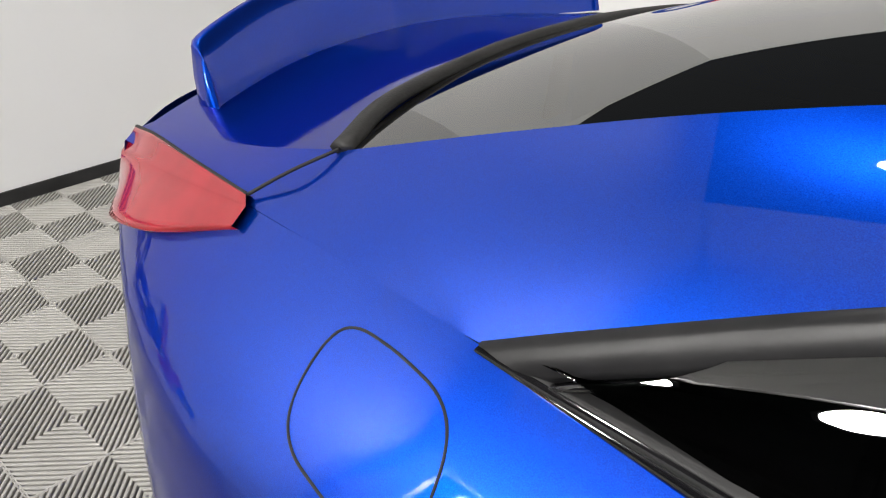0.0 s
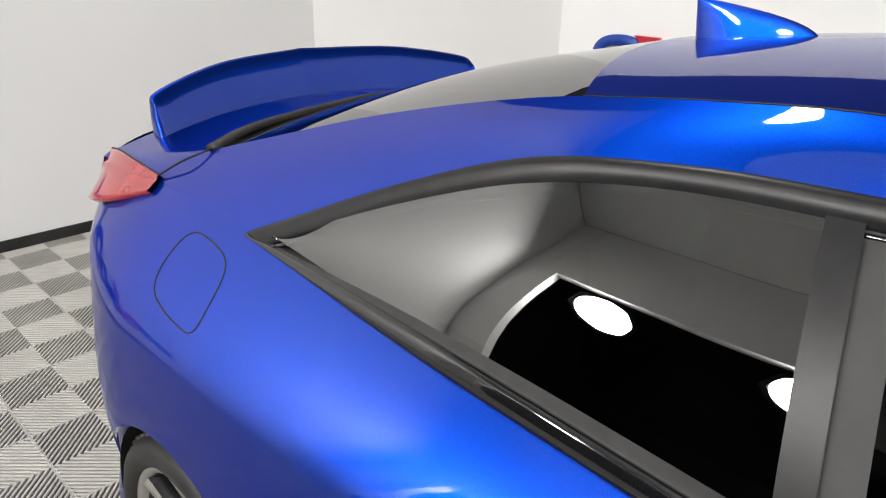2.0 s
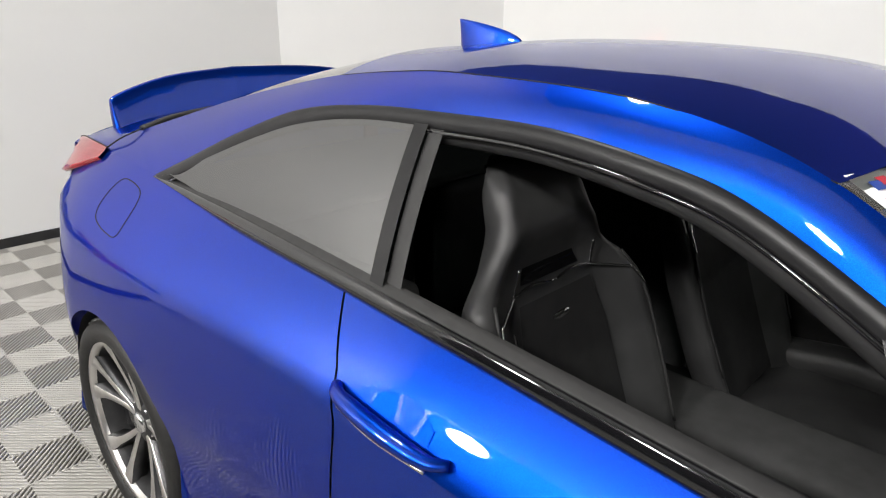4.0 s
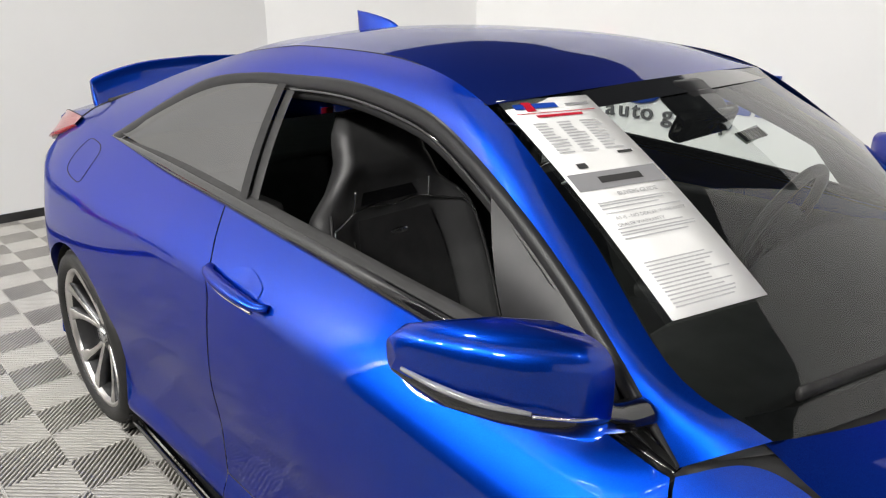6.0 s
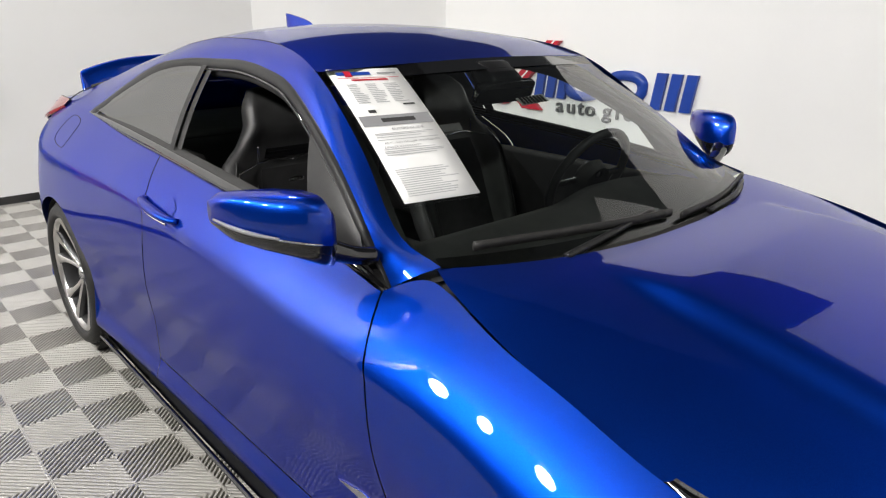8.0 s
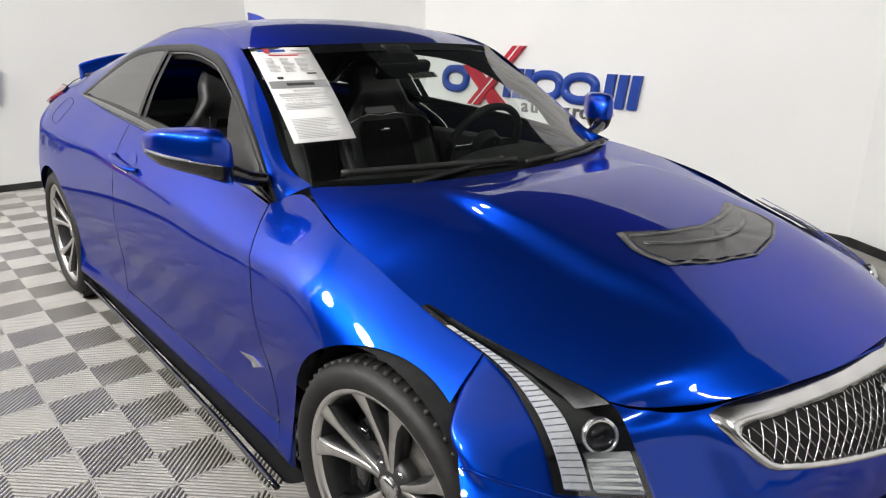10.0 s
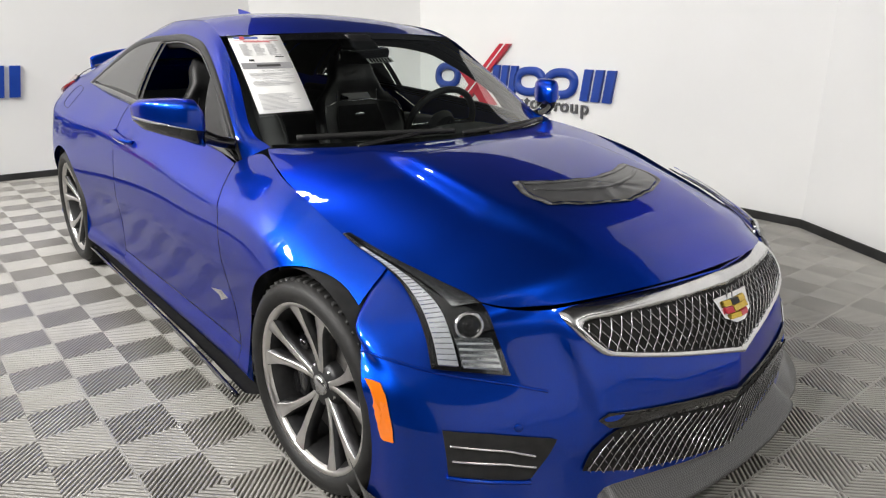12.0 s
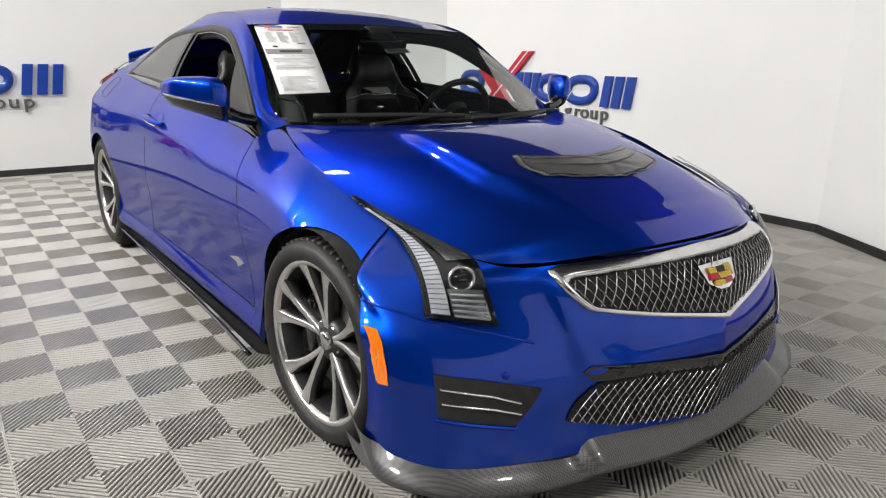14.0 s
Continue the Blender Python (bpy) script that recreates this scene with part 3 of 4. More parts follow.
# windscreen border, cowl and wipers
part("windscreen_frit", cross_patch([(0.192, 0.545, 1.281), (0.235, 0.555, 1.258)], [(0.252, 0, 1.3035), (0.31, 0, 1.275)], 4, 31, 2.0), GLOSS_BLACK, car)
part("cowl", cross_patch([(0.76, 0.635, 0.925), (0.79, 0.638, 0.908), (0.83, 0.638, 0.885)], [(0.90, 0, 0.918), (0.95, 0, 0.905), (1.02, 0, 0.875)], 8, 31, 2.2), MATTE_BLACK, car, "black plastic cowl under the windscreen")


def wiper(points, blade):
    ob = part("wiper", tube(points, [0.010, 0.009, 0.006], 8), BLACK_TRIM, car)
    part("wiper_blade", tube(blade, 0.006, 6, flat=2.0), RUBBER, ob)


wiper([(0.93, -0.40, 0.915), (0.92, -0.20, 0.932), (0.90, -0.02, 0.945)], [(0.80, -0.56, 0.946), (0.905, -0.2, 0.944), (0.93, 0.02, 0.936)])
wiper([(0.955, 0.18, 0.915), (0.935, 0.36, 0.926), (0.885, 0.50, 0.936)], [(0.945, 0.05, 0.925), (0.925, 0.30, 0.930), (0.845, 0.58, 0.934)])

# ---- car: front end ----
def skin_face(outline, off, bm=None, inset=0.0):
    """A sheet that lies on the front end, proud of it by off, inside an outline of (y, z)."""
    pts = np.array(outline, float)
    c = pts.mean(0)
    bm = bm or bmesh.new()
    rings = []
    for k in (0.0, 0.25, 0.5, 0.75, 1.0):
        q = c + k * (pts - c)
        rings.append([bm.verts.new((skin(y, z) + off, y, z)) for y, z in q] if k else None)
    mid = bm.verts.new((skin(*c) + off, *c))
    n = len(pts)
    for i in range(n):
        j = (i + 1) % n
        bm.faces.new((mid, rings[1][i], rings[1][j]))
        for r in range(1, 4):
            bm.faces.new((rings[r][i], rings[r + 1][i], rings[r + 1][j], rings[r][j]))
    bmesh.ops.recalc_face_normals(bm, faces=bm.faces[:])
    return bm


def dense(outline, n, closed=True):
    p = np.array(list(outline) + ([outline[0]] if closed else []), float)
    s = np.r_[0, np.cumsum(np.linalg.norm(np.diff(p, axis=0), axis=1))]
    w = np.linspace(0, s[-1], n, endpoint=not closed)
    return np.stack([np.interp(w, s, p[:, k]) for k in range(2)], 1)


def skin_bar(line, r, off, bm=None, flat=1.0, n=None):
    q = dense(line, n or 24, False)
    return tube([(skin(y, z) + off, y, z) for y, z in q], r, 8, bm, n=len(q) * 2, flat=flat)


def inside(y, z, poly):
    hit = False
    for (a, b), (c, d) in zip(poly, poly[1:] + poly[:1]):
        if (b > z) != (d > z) and y < (c - a) * (z - b) / (d - b) + a:
            hit = not hit
    return hit


def mesh_bars(poly, off, pitch_y, pitch_z, r):
    """Wavy crossed wires of a woven grille, clipped to an outline."""
    bm = bmesh.new()
    ys, zs = [p[0] for p in poly], [p[1] for p in poly]
    for sgn_ in (1, -1):
        k = -60
        while k < 60:
            run = []
            for t in np.linspace(min(zs), max(zs), 26):
                y = k * pitch_y + sgn_ * (t - min(zs)) * pitch_y / pitch_z
                if inside(y, t, poly):
                    run.append((skin(y, t) + off + sgn_ * 0.002, y, t))
                elif len(run) > 1:
                    tube([run[0], run[-1]] if len(run) < 3 else [run[0], run[len(run) // 2], run[-1]], r, 5, bm, n=6, ends=False)
                    run = []
                else:
                    run = []
            if len(run) > 1:
                tube([run[0], run[-1]] if len(run) < 3 else [run[0], run[len(run) // 2], run[-1]], r, 5, bm, n=6, ends=False)
            k += 1
    return bm


def mirrored(right):
    """Closes a right-hand (y, z) run that starts and ends on the centre line with its mirror image."""
    return right + [(-y, z) for y, z in right[::-1] if abs(y) > 1e-6]


G_OUT = mirrored([(0.0, 0.678), (-0.25, 0.664), (-0.44, 0.648), (-0.478, 0.635), (-0.462, 0.59), (-0.428, 0.545), (-0.24, 0.508), (0.0, 0.468)])
G_IN = mirrored([(0.0, 0.642), (-0.25, 0.634), (-0.435, 0.622), (-0.452, 0.61), (-0.44, 0.585), (-0.412, 0.556), (-0.235, 0.522), (0.0, 0.484)])
grille = part("upper_grille", skin_face(dense(G_IN, 80), 0.006), MATTE_BLACK, car, "dark woven mesh grille with a chrome surround")
part("grille_mesh", mesh_bars(G_IN, 0.014, 0.026, 0.040, 0.0019), WIRE, grille)
o, i_ = dense(G_OUT, 120), dense(G_IN, 120)
rows = []
for k, off in ((0.0, 0.002), (0.08, 0.016), (0.5, 0.021), (0.92, 0.018), (1.0, 0.006)):
    q = o + k * (i_ - o)
    rows.append([(skin(y, z) + off, y, z) for y, z in q])
bm = grid(rows, close=True)
bmesh.ops.recalc_face_normals(bm, faces=bm.faces[:])
part("grille_surround", bm, CHROME, grille, "satin chrome grille surround")

# crest: plain coloured shapes
def crest_plate(outline, x_off, material, parent, name):
    return part(name, plate([(skin(y, z) + x_off, y, z) for y, z in outline], (-0.006, 0, 0)), material, parent, smooth=False)


GOLD = vary(mat("gold_enamel", (0.6, 0.4, 0.05), 0.25, 0.6), 50, (0.5, 0.33, 0.04), (0.65, 0.45, 0.07))
crest = crest_plate([(-0.078, 0.622), (0.078, 0.622), (0.062, 0.575), (0.02, 0.555), (-0.02, 0.555), (-0.062, 0.575)], 0.024, CHROME, car, "crest_badge")
for (y0, y1, z0, z1, mt) in ((-0.05, -0.022, 0.600, 0.613, GOLD), (-0.018, 0.012, 0.600, 0.613, INK_BLACK), (0.016, 0.05, 0.600, 0.613, GOLD), (-0.05, -0.022, 0.584, 0.597, INK_RED), (-0.018, 0.05, 0.584, 0.597, GOLD), (-0.04, 0.0, 0.568, 0.581, GOLD), (0.004, 0.04, 0.568, 0.581, INK_RED)):
    crest_plate([(y0, z0), (y1, z0), (y1, z1), (y0, z1)], 0.028, mt, crest, "enamel_field")

# lower grille, gloss band and fog vents
L_IN = mirrored([(0.0, 0.318), (-0.25, 0.352), (-0.40, 0.36), (-0.43, 0.345), (-0.47, 0.30), (-0.49, 0.252), (-0.34, 0.212), (0.0, 0.162)])
low = part("lower_grille", skin_face(dense(L_IN, 80), 0.005), MATTE_BLACK, car, "dark woven mesh lower air intake")
part("grille_mesh", mesh_bars(L_IN, 0.015, 0.026, 0.040, 0.0019), WIRE, low)
part("intake_brow", skin_face(dense(mirrored([(0.0, 0.345), (-0.25, 0.375), (-0.44, 0.405), (-0.455, 0.385), (-0.43, 0.362), (-0.25, 0.352), (0.0, 0.318)]), 60), 0.007), GLOSS_BLACK, car)
for s in (-1, 1):
    fog = [(s * 0.775, 0.398), (s * 0.69, 0.385), (s * 0.545, 0.352), (s * 0.57, 0.31), (s * 0.612, 0.256), (s * 0.69, 0.268), (s * 0.776, 0.285)]
    vent = part("bumper_vent", skin_face(dense(fog, 40), 0.004), MATTE_BLACK, car, "black bumper vent with thin chrome blades")
    for za, zb in ((0.362, 0.318), (0.325, 0.288)):
        part("vent_blade", skin_bar([(s * 0.768, za), (s * 0.66, (za + zb) / 2), (s * 0.60, zb)], 0.0035, 0.008), CHROME, vent)
    part("vent_lip", skin_bar([(s * 0.78, 0.282), (s * 0.69, 0.264), (s * 0.612, 0.250)], 0.006, 0.006), PAINT, vent)
    part("side_marker", skin_face(dense([(s * 0.870, 0.497), (s * 0.852, 0.496), (s * 0.858, 0.36), (s * 0.870, 0.356)], 30), 0.007), ORANGE, car, "amber side marker lamp")
    part("park_sensor", lathe([(0.0005, -0.002), (0.009, -0.002), (0.011, 0.0)], 16), PAINT, car).matrix_basis = pose(skin(0.626, 0.39) + 0.003, s * 0.626, 0.39, 0, 0, 50 if s < 0 else 130)
    # crease under the headlamp
    part("bumper_crease", skin_bar([(s * 0.86, 0.556), (s * 0.757, 0.519), (s * 0.619, 0.487), (s * 0.545, 0.464)], 0.004, 0.000), PAINT, car)
    # headlamp
    hl = [(1.405, s * 0.741, 0.768), (1.481, s * 0.736, 0.745), (1.574, s * 0.724, 0.718), (1.649, s * 0.718, 0.686), (1.718, s * 0.729, 0.647), (1.782, s * 0.744, 0.593), (1.826, s * 0.759, 0.529)]
    hi = [(1.415, s * 0.722, 0.770), (1.50, s * 0.705, 0.748), (1.58, s * 0.688, 0.729), (1.71, s * 0.650, 0.697), (1.825, s * 0.612, 0.662), (1.892, s * 0.617, 0.595), (1.940, s * 0.613, 0.507)]
    a, b = crv(hl, 40), crv(hi, 40)
    outv = np.array([0.75, s * 0.55, 0.35])

    def lamp_sheet(k0, k1, off, t0=0, t1=40, m=10, a=a, b=b, outv=outv):
        rows = []
        for k in np.linspace(k0, k1, m):
            rows.append(a[t0:t1] + k * (b[t0:t1] - a[t0:t1]) + outv * (off + 0.006 * math.sin(math.pi * k)))
        bm = grid(rows)
        return facing(bm, outv)

    head = part("headlamp", lamp_sheet(0, 1, 0.004), GLOSS_BLACK, car, "black headlamp with clear lens and light-guide strip")
    part("light_guide", lamp_sheet(0.10, 0.36, 0.012, 6, 39, 5), LAMP_WHITE, head, "ribbed white light-guide strip")
    part("chrome_blade", lamp_sheet(0.55, 0.97, 0.010, 4, 28, 6), CHROME, head)
    part("reflector", lamp_sheet(0.40, 0.92, 0.010, 33, 39, 5), CHROME, head, "ribbed clear lower reflector")
    for kk in range(34, 39):
        part("reflector_rib", tube([a[kk] + 0.42 * (b[kk] - a[kk]) + outv * 0.02, a[kk] + 0.9 * (b[kk] - a[kk]) + outv * 0.02], 0.003, 6), LAMP_WHITE, head)
    for kk in range(8, 39):
        part("guide_rib", tube([a[kk] + 0.11 * (b[kk] - a[kk]) + outv * 0.017, a[kk] + 0.35 * (b[kk] - a[kk]) + outv * 0.017], 0.0016, 4, n=3), CHROME, head)
    pc = a[31] + 0.66 * (b[31] - a[31]) + outv * 0.012
    turn = Vector(-outv).to_track_quat("Y", "Z").to_matrix().to_4x4()
    part("projector_ring", lathe([(0.036, 0.01), (0.034, -0.008), (0.028, -0.010), (0.026, 0.0)], 28), CHROME, head).matrix_basis = Matrix.Translation(pc) @ turn
    part("projector_lens", lathe([(0.0005, -0.012), (0.014, -0.010), (0.024, -0.004), (0.027, 0.004)], 28), GLOSS_BLACK, head).matrix_basis = Matrix.Translation(pc) @ turn
    part("clear_cover", lamp_sheet(0.0, 1.0, 0.022), LENS, head)

# splitter
LIP = [(1.70, 0.875, 0.150), (1.84, 0.89, 0.118), (2.0, 0.78, 0.108), (2.10, 0.60, 0.106), (2.135, 0.475, 0.108), (2.175, 0.42, 0.135), (2.215, 0.22, 0.125), (2.225, 0.0, 0.12)]
def lip_curve(dx, dz):
    c = crv([(x - dx, -y * (1 - dx * 0.15), z + dz) for x, y, z in LIP], 50)
    return np.vstack([c, (c * np.array([1, -1, 1]))[::-1][1:]])


rows = [lip_curve(0.12, -0.03), lip_curve(0.01, -0.018), lip_curve(0.0, -0.006), lip_curve(0.004, 0.004), lip_curve(0.05, 0.03), lip_curve(0.09, 0.065)]
bm = grid(rows)
bmesh.ops.recalc_face_normals(bm, faces=bm.faces[:])
part("front_splitter", bm, CARBON, car, "woven carbon-fibre front splitter")

# bonnet vent
def bon(x, y):
    best = BON_PTS[np.argmin((BON_PTS[:, 0] - x) ** 2 + (BON_PTS[:, 1] - y) ** 2)]
    return float(best[2])


BON_PTS = np.array([v.co[:] for v in [o for o in car.children if o.name.startswith("bonnet")][0].data.vertices])
VENT = [(1.545, -0.255), (1.60, -0.15), (1.63, 0.0), (1.60, 0.15), (1.545, 0.255), (1.62, 0.285), (1.70, 0.27), (1.755, 0.15), (1.785, 0.0), (1.755, -0.15), (1.70, -0.27), (1.62, -0.285)]
vq = dense(VENT, 60)
cx = vq.mean(0)
bm = bmesh.new()
ring = [bm.verts.new((x, y, bon(x, y) + 0.003)) for x, y in vq]
inner = [bm.verts.new((*(cx + 0.93 * (q - cx)), bon(*q) + 0.006)) for q in vq]
deep = [bm.verts.new((*(cx + 0.91 * (q - cx)), bon(*q) - 0.004)) for q in vq]
for i in range(60):
    j = (i + 1) % 60
    bm.faces.new((ring[i], ring[j], inner[j], inner[i]))
    bm.faces.new((inner[i], inner[j], deep[j], deep[i]))
bmesh.ops.recalc_face_normals(bm, faces=bm.faces[:])
vent = part("bonnet_vent", bm, CARBON, car, "carbon-fibre bonnet vent with dark slats")
bm = bmesh.new()
rings = []
for k in (0.02, 0.25, 0.5, 0.75, 0.92):
    rings.append([(*(cx + k * (q - cx)), bon(*(cx + k * (q - cx))) + 0.0045) for q in vq])
grid(rings, bm, close=True)
facing(bm, (0, 0, 1))
part("vent_floor", bm, CARBON, vent)
for k in (0.08, 0.55):
    line = []
    for y in np.linspace(-0.235, 0.235, 15):
        x = 1.565 + 0.06 * (1 - (y / 0.24) ** 2) + k * 0.13 * (1 - 0.35 * (y / 0.24) ** 2)
        line.append((x, y, bon(x, y) + 0.004))
    part("vent_slat", tube(line, 0.008, 6, n=30, flat=0.5), CARBON, vent)

# ---- car: mirrors, handles, badges ----
def mirror_unit(s):
    rows = []
    secs = [(-0.815, 0.625, 0.985, 0.040, 0.066), (-0.845, 0.61, 1.005, 0.070, 0.078), (-0.90, 0.575, 1.016, 0.082, 0.070), (-0.96, 0.53, 1.022, 0.076, 0.060), (-1.005, 0.485, 1.026, 0.058, 0.050), (-1.03, 0.445, 1.030, 0.022, 0.026)]
    for y, x, z, rx, rz in secs:
        y = -0.815 + (y + 0.815) * 0.74
        row = []
        for t in np.linspace(0, 2 * math.pi, 28, endpoint=False):
            c, d = math.cos(t), math.sin(t)
            row.append((x + rx * np.sign(c) * abs(c) ** 0.6, -s * y, z + rz * np.sign(d) * abs(d) ** (0.5 if d > 0 else 0.9)))
        rows.append(row)
    rows = [[tuple(np.mean(rows[0], 0))] * 28] + rows + [[tuple(np.mean(rows[-1], 0))] * 28]
    bm = tidy(grid(rows, close=True))
    shell = bmesh.new()
    me = bpy.data.meshes.new("tmp")
    bm.to_mesh(me)
    bm.free()
    shell.from_mesh(me)
    lowb = shell.copy()
    bpy.data.meshes.remove(me)
    line = lambda y: 0.962 + 0.33 * max(0.0, abs(y) - 0.82)
    bmesh.ops.bisect_plane(shell, geom=shell.verts[:] + shell.edges[:] + shell.faces[:], plane_co=(0, s * 0.88, 0.99), plane_no=(0, -s * 0.20, 1), clear_inner=True)
    bmesh.ops.bisect_plane(lowb, geom=lowb.verts[:] + lowb.edges[:] + lowb.faces[:], plane_co=(0, s * 0.88, 0.99), plane_no=(0, -s * 0.20, 1), clear_outer=True)
    cap = part("door_mirror", shell, PAINT, car, "blue door mirror with black lower shell")
    part("lower_shell", lowb, GLOSS_BLACK, cap)
    part("chrome_line", tube([(0.672, s * 0.835, 0.981), (0.660, s * 0.875, 0.990), (0.625, s * 0.92, 1.000)], 0.0028, 6), CHROME, cap)
    part("turn_lamp", tube([(0.622, s * 0.918, 1.001), (0.575, s * 0.948, 1.007), (0.515, s * 0.968, 1.013), (0.455, s * 0.976, 1.018)], [0.003, 0.005, 0.005, 0.003], 8), SMOKED, cap, "clear turn-signal strip")
    part("mirror_arm", tube([(0.655, s * 0.72, 0.925), (0.648, s * 0.77, 0.938), (0.632, s * 0.83, 0.965)], [0.026, 0.026, 0.032], 12, flat=0.8), GLOSS_BLACK, cap)
    part("mirror_glass", plate([(0.545, s * 0.85, 0.965), (0.47, s * 0.95, 1.005), (0.47, s * 0.95, 1.05), (0.545, s * 0.85, 1.055)], (-0.003, 0, 0)), MIRROR_GLASS, cap)


SMOKED = mat("smoked_clear_strip", (0.22, 0.22, 0.23), 0.15, 0, 0.5)
MIRROR_GLASS = mat("mirror_glass", (0.8, 0.8, 0.8), 0.02, 1.0)
for s in (-1, 1):
    mirror_unit(s)
    hy = lambda x, z: s * side_y(x, z)
    handle = part("door_handle", tube([(-0.435, hy(-0.435, 0.862) + s * 0.004, 0.864), (-0.40, hy(-0.40, 0.862) + s * 0.026, 0.864), (-0.30, hy(-0.30, 0.855) + s * 0.034, 0.856), (-0.20, hy(-0.2, 0.846) + s * 0.026, 0.846), (-0.165, hy(-0.165, 0.842) + s * 0.004, 0.842)], [0.010, 0.016, 0.017, 0.016, 0.010], 12, flat=0.8), PAINT, car, "blue pull door handle")
    part("handle_recess", side_panel(lambda z: -0.37, lambda z: -0.215, lambda x: 0.835 - 0.02 * math.sin((x + 0.37) / 0.155 * math.pi) + 0.012, lambda x: 0.868 + 0.022 * math.sin((x + 0.37) / 0.155 * math.pi), 16, 8, s, 0.0025), PAINT, handle)
    part("handle_rim", tube([(-0.40, hy(-0.40, 0.85) + s * 0.022, 0.848), (-0.30, hy(-0.3, 0.84) + s * 0.030, 0.841), (-0.19, hy(-0.19, 0.832) + s * 0.022, 0.832)], 0.004, 6), CHROME, handle)
    part("side_badge", plate([(0.70, hy(0.7, 0.44) + s * 0.004, 0.432), (0.80, hy(0.8, 0.43) + s * 0.004, 0.452), (0.86, hy(0.86, 0.43) + s * 0.004, 0.442), (0.79, hy(0.79, 0.42) + s * 0.004, 0.412), (0.775, hy(0.775, 0.43) + s * 0.004, 0.428)], (0, -s * 0.004, 0)), CHROME, car, "small chrome side badge", smooth=False)
    # fuel flap outline on the right side only
    if s < 0:
        loop = [(-1.551, 0.995), (-1.526, 1.002), (-1.476, 1.000), (-1.419, 0.993), (-1.392, 0.982), (-1.376, 0.963), (-1.368, 0.930), (-1.362, 0.898), (-1.38, 0.889), (-1.46, 0.894), (-1.52, 0.905), (-1.545, 0.92), (-1.556, 0.94), (-1.558, 0.971)]
        q = dense(loop, 80)
        for _ in range(4):
            q = (np.roll(q, 1, 0) + q + np.roll(q, -1, 0)) / 3
        bm = bmesh.new()
        tube([(x, -side_y(x, z) + 0.0005, z) for x, z in list(q) + [q[0]]], 0.0018, 6, bm, n=160)
        part("fuel_flap_gap", bm, MATTE_BLACK, car, "dark shut line round the fuel flap")

# ---- car: tail ----
for s in (-1, 1):
    rows = []
    top = crv(both([(-1.785, 0.668, 1.041), (-1.94, 0.652, 1.038), (-2.07, 0.632, 1.030), (-2.165, 0.615, 1.014)], s), 24)
    edge = crv(both([(-1.768, 0.680, 1.035), (-1.94, 0.676, 1.018), (-2.07, 0.662, 1.0), (-2.175, 0.640, 0.975)], s), 24)
    bot = crv(both([(-1.768, 0.702, 1.016), (-1.925, 0.735, 0.966), (-2.06, 0.722, 0.932), (-2.18, 0.66, 0.90)], s), 24)
    out3 = np.array([-0.1, s * 0.6, 0.5]) * 0.006
    for c0, c1 in ((top, edge), (edge, bot)):
        for k in np.linspace(0, 1, 6):
            rows.append(c0 + k * (c1 - c0) + out3)
    rows = [top - out3 * 2] + rows + [bot - out3 * 2]
    bm = grid(rows)
    bmesh.ops.recalc_face_normals(bm, faces=bm.faces[:])
    tail = part("tail_lamp", bm, TAIL_RED, car, "red tail lamp lens wrapping the corner")
    part("tail_lamp_gap", tube(top + out3 * 0.5, 0.003, 6, n=30), MATTE_BLACK, tail)
    part("tail_lamp_lower", plate(both([(-2.172, 0.655, 0.90), (-2.185, 0.60, 0.90), (-2.20, 0.60, 0.70), (-2.175, 0.66, 0.72)], s), (0.02, 0, 0)), TAIL_RED, tail)
    part("quarter_seam", tube(both([(-1.785, 0.669, 1.043), (-1.745, 0.636, 1.075), (-1.708, 0.590, 1.101)], s), 0.0025, 5), MATTE_BLACK, car)
RB = [[(-2.16, -0.642, 1.0), (-2.24, -0.45, 1.03), (-2.27, 0, 1.055)], [(-2.155, -0.69, 0.80), (-2.27, -0.45, 0.80), (-2.32, 0, 0.80)], [(-2.15, -0.692, 0.6), (-2.30, -0.45, 0.58), (-2.36, 0, 0.58)], [(-2.15, -0.69, 0.4), (-2.29, -0.45, 0.38), (-2.34, 0, 0.38)], [(-2.14, -0.68, 0.2), (-2.24, -0.45, 0.2), (-2.28, 0, 0.2)]]
bm = bmesh.new()
rows = []
for lv in RB:
    c = crv(lv, 24)
    rows.append(np.vstack([c, (c * np.array([1, -1, 1]))[::-1][1:]]))
grid(rows, bm)
bmesh.ops.recalc_face_normals(bm, faces=bm.faces[:])
part("rear_bumper", bm, PAINT, car)

# spoiler: a swept blade standing on the boot lid
def sp(h, dx):
    c = crv([(-2.085 + dx * 0.6, -0.525, 1.055 + h * 0.50), (-2.11 + dx, -0.50, 1.060 + h * 0.70), (-2.185 + dx, -0.28, 1.075 + h * 0.93), (-2.225 + dx, 0, 1.080 + h)], 40)
    return np.vstack([c, (c * np.array([1, -1.2, 1]))[::-1][1:]])


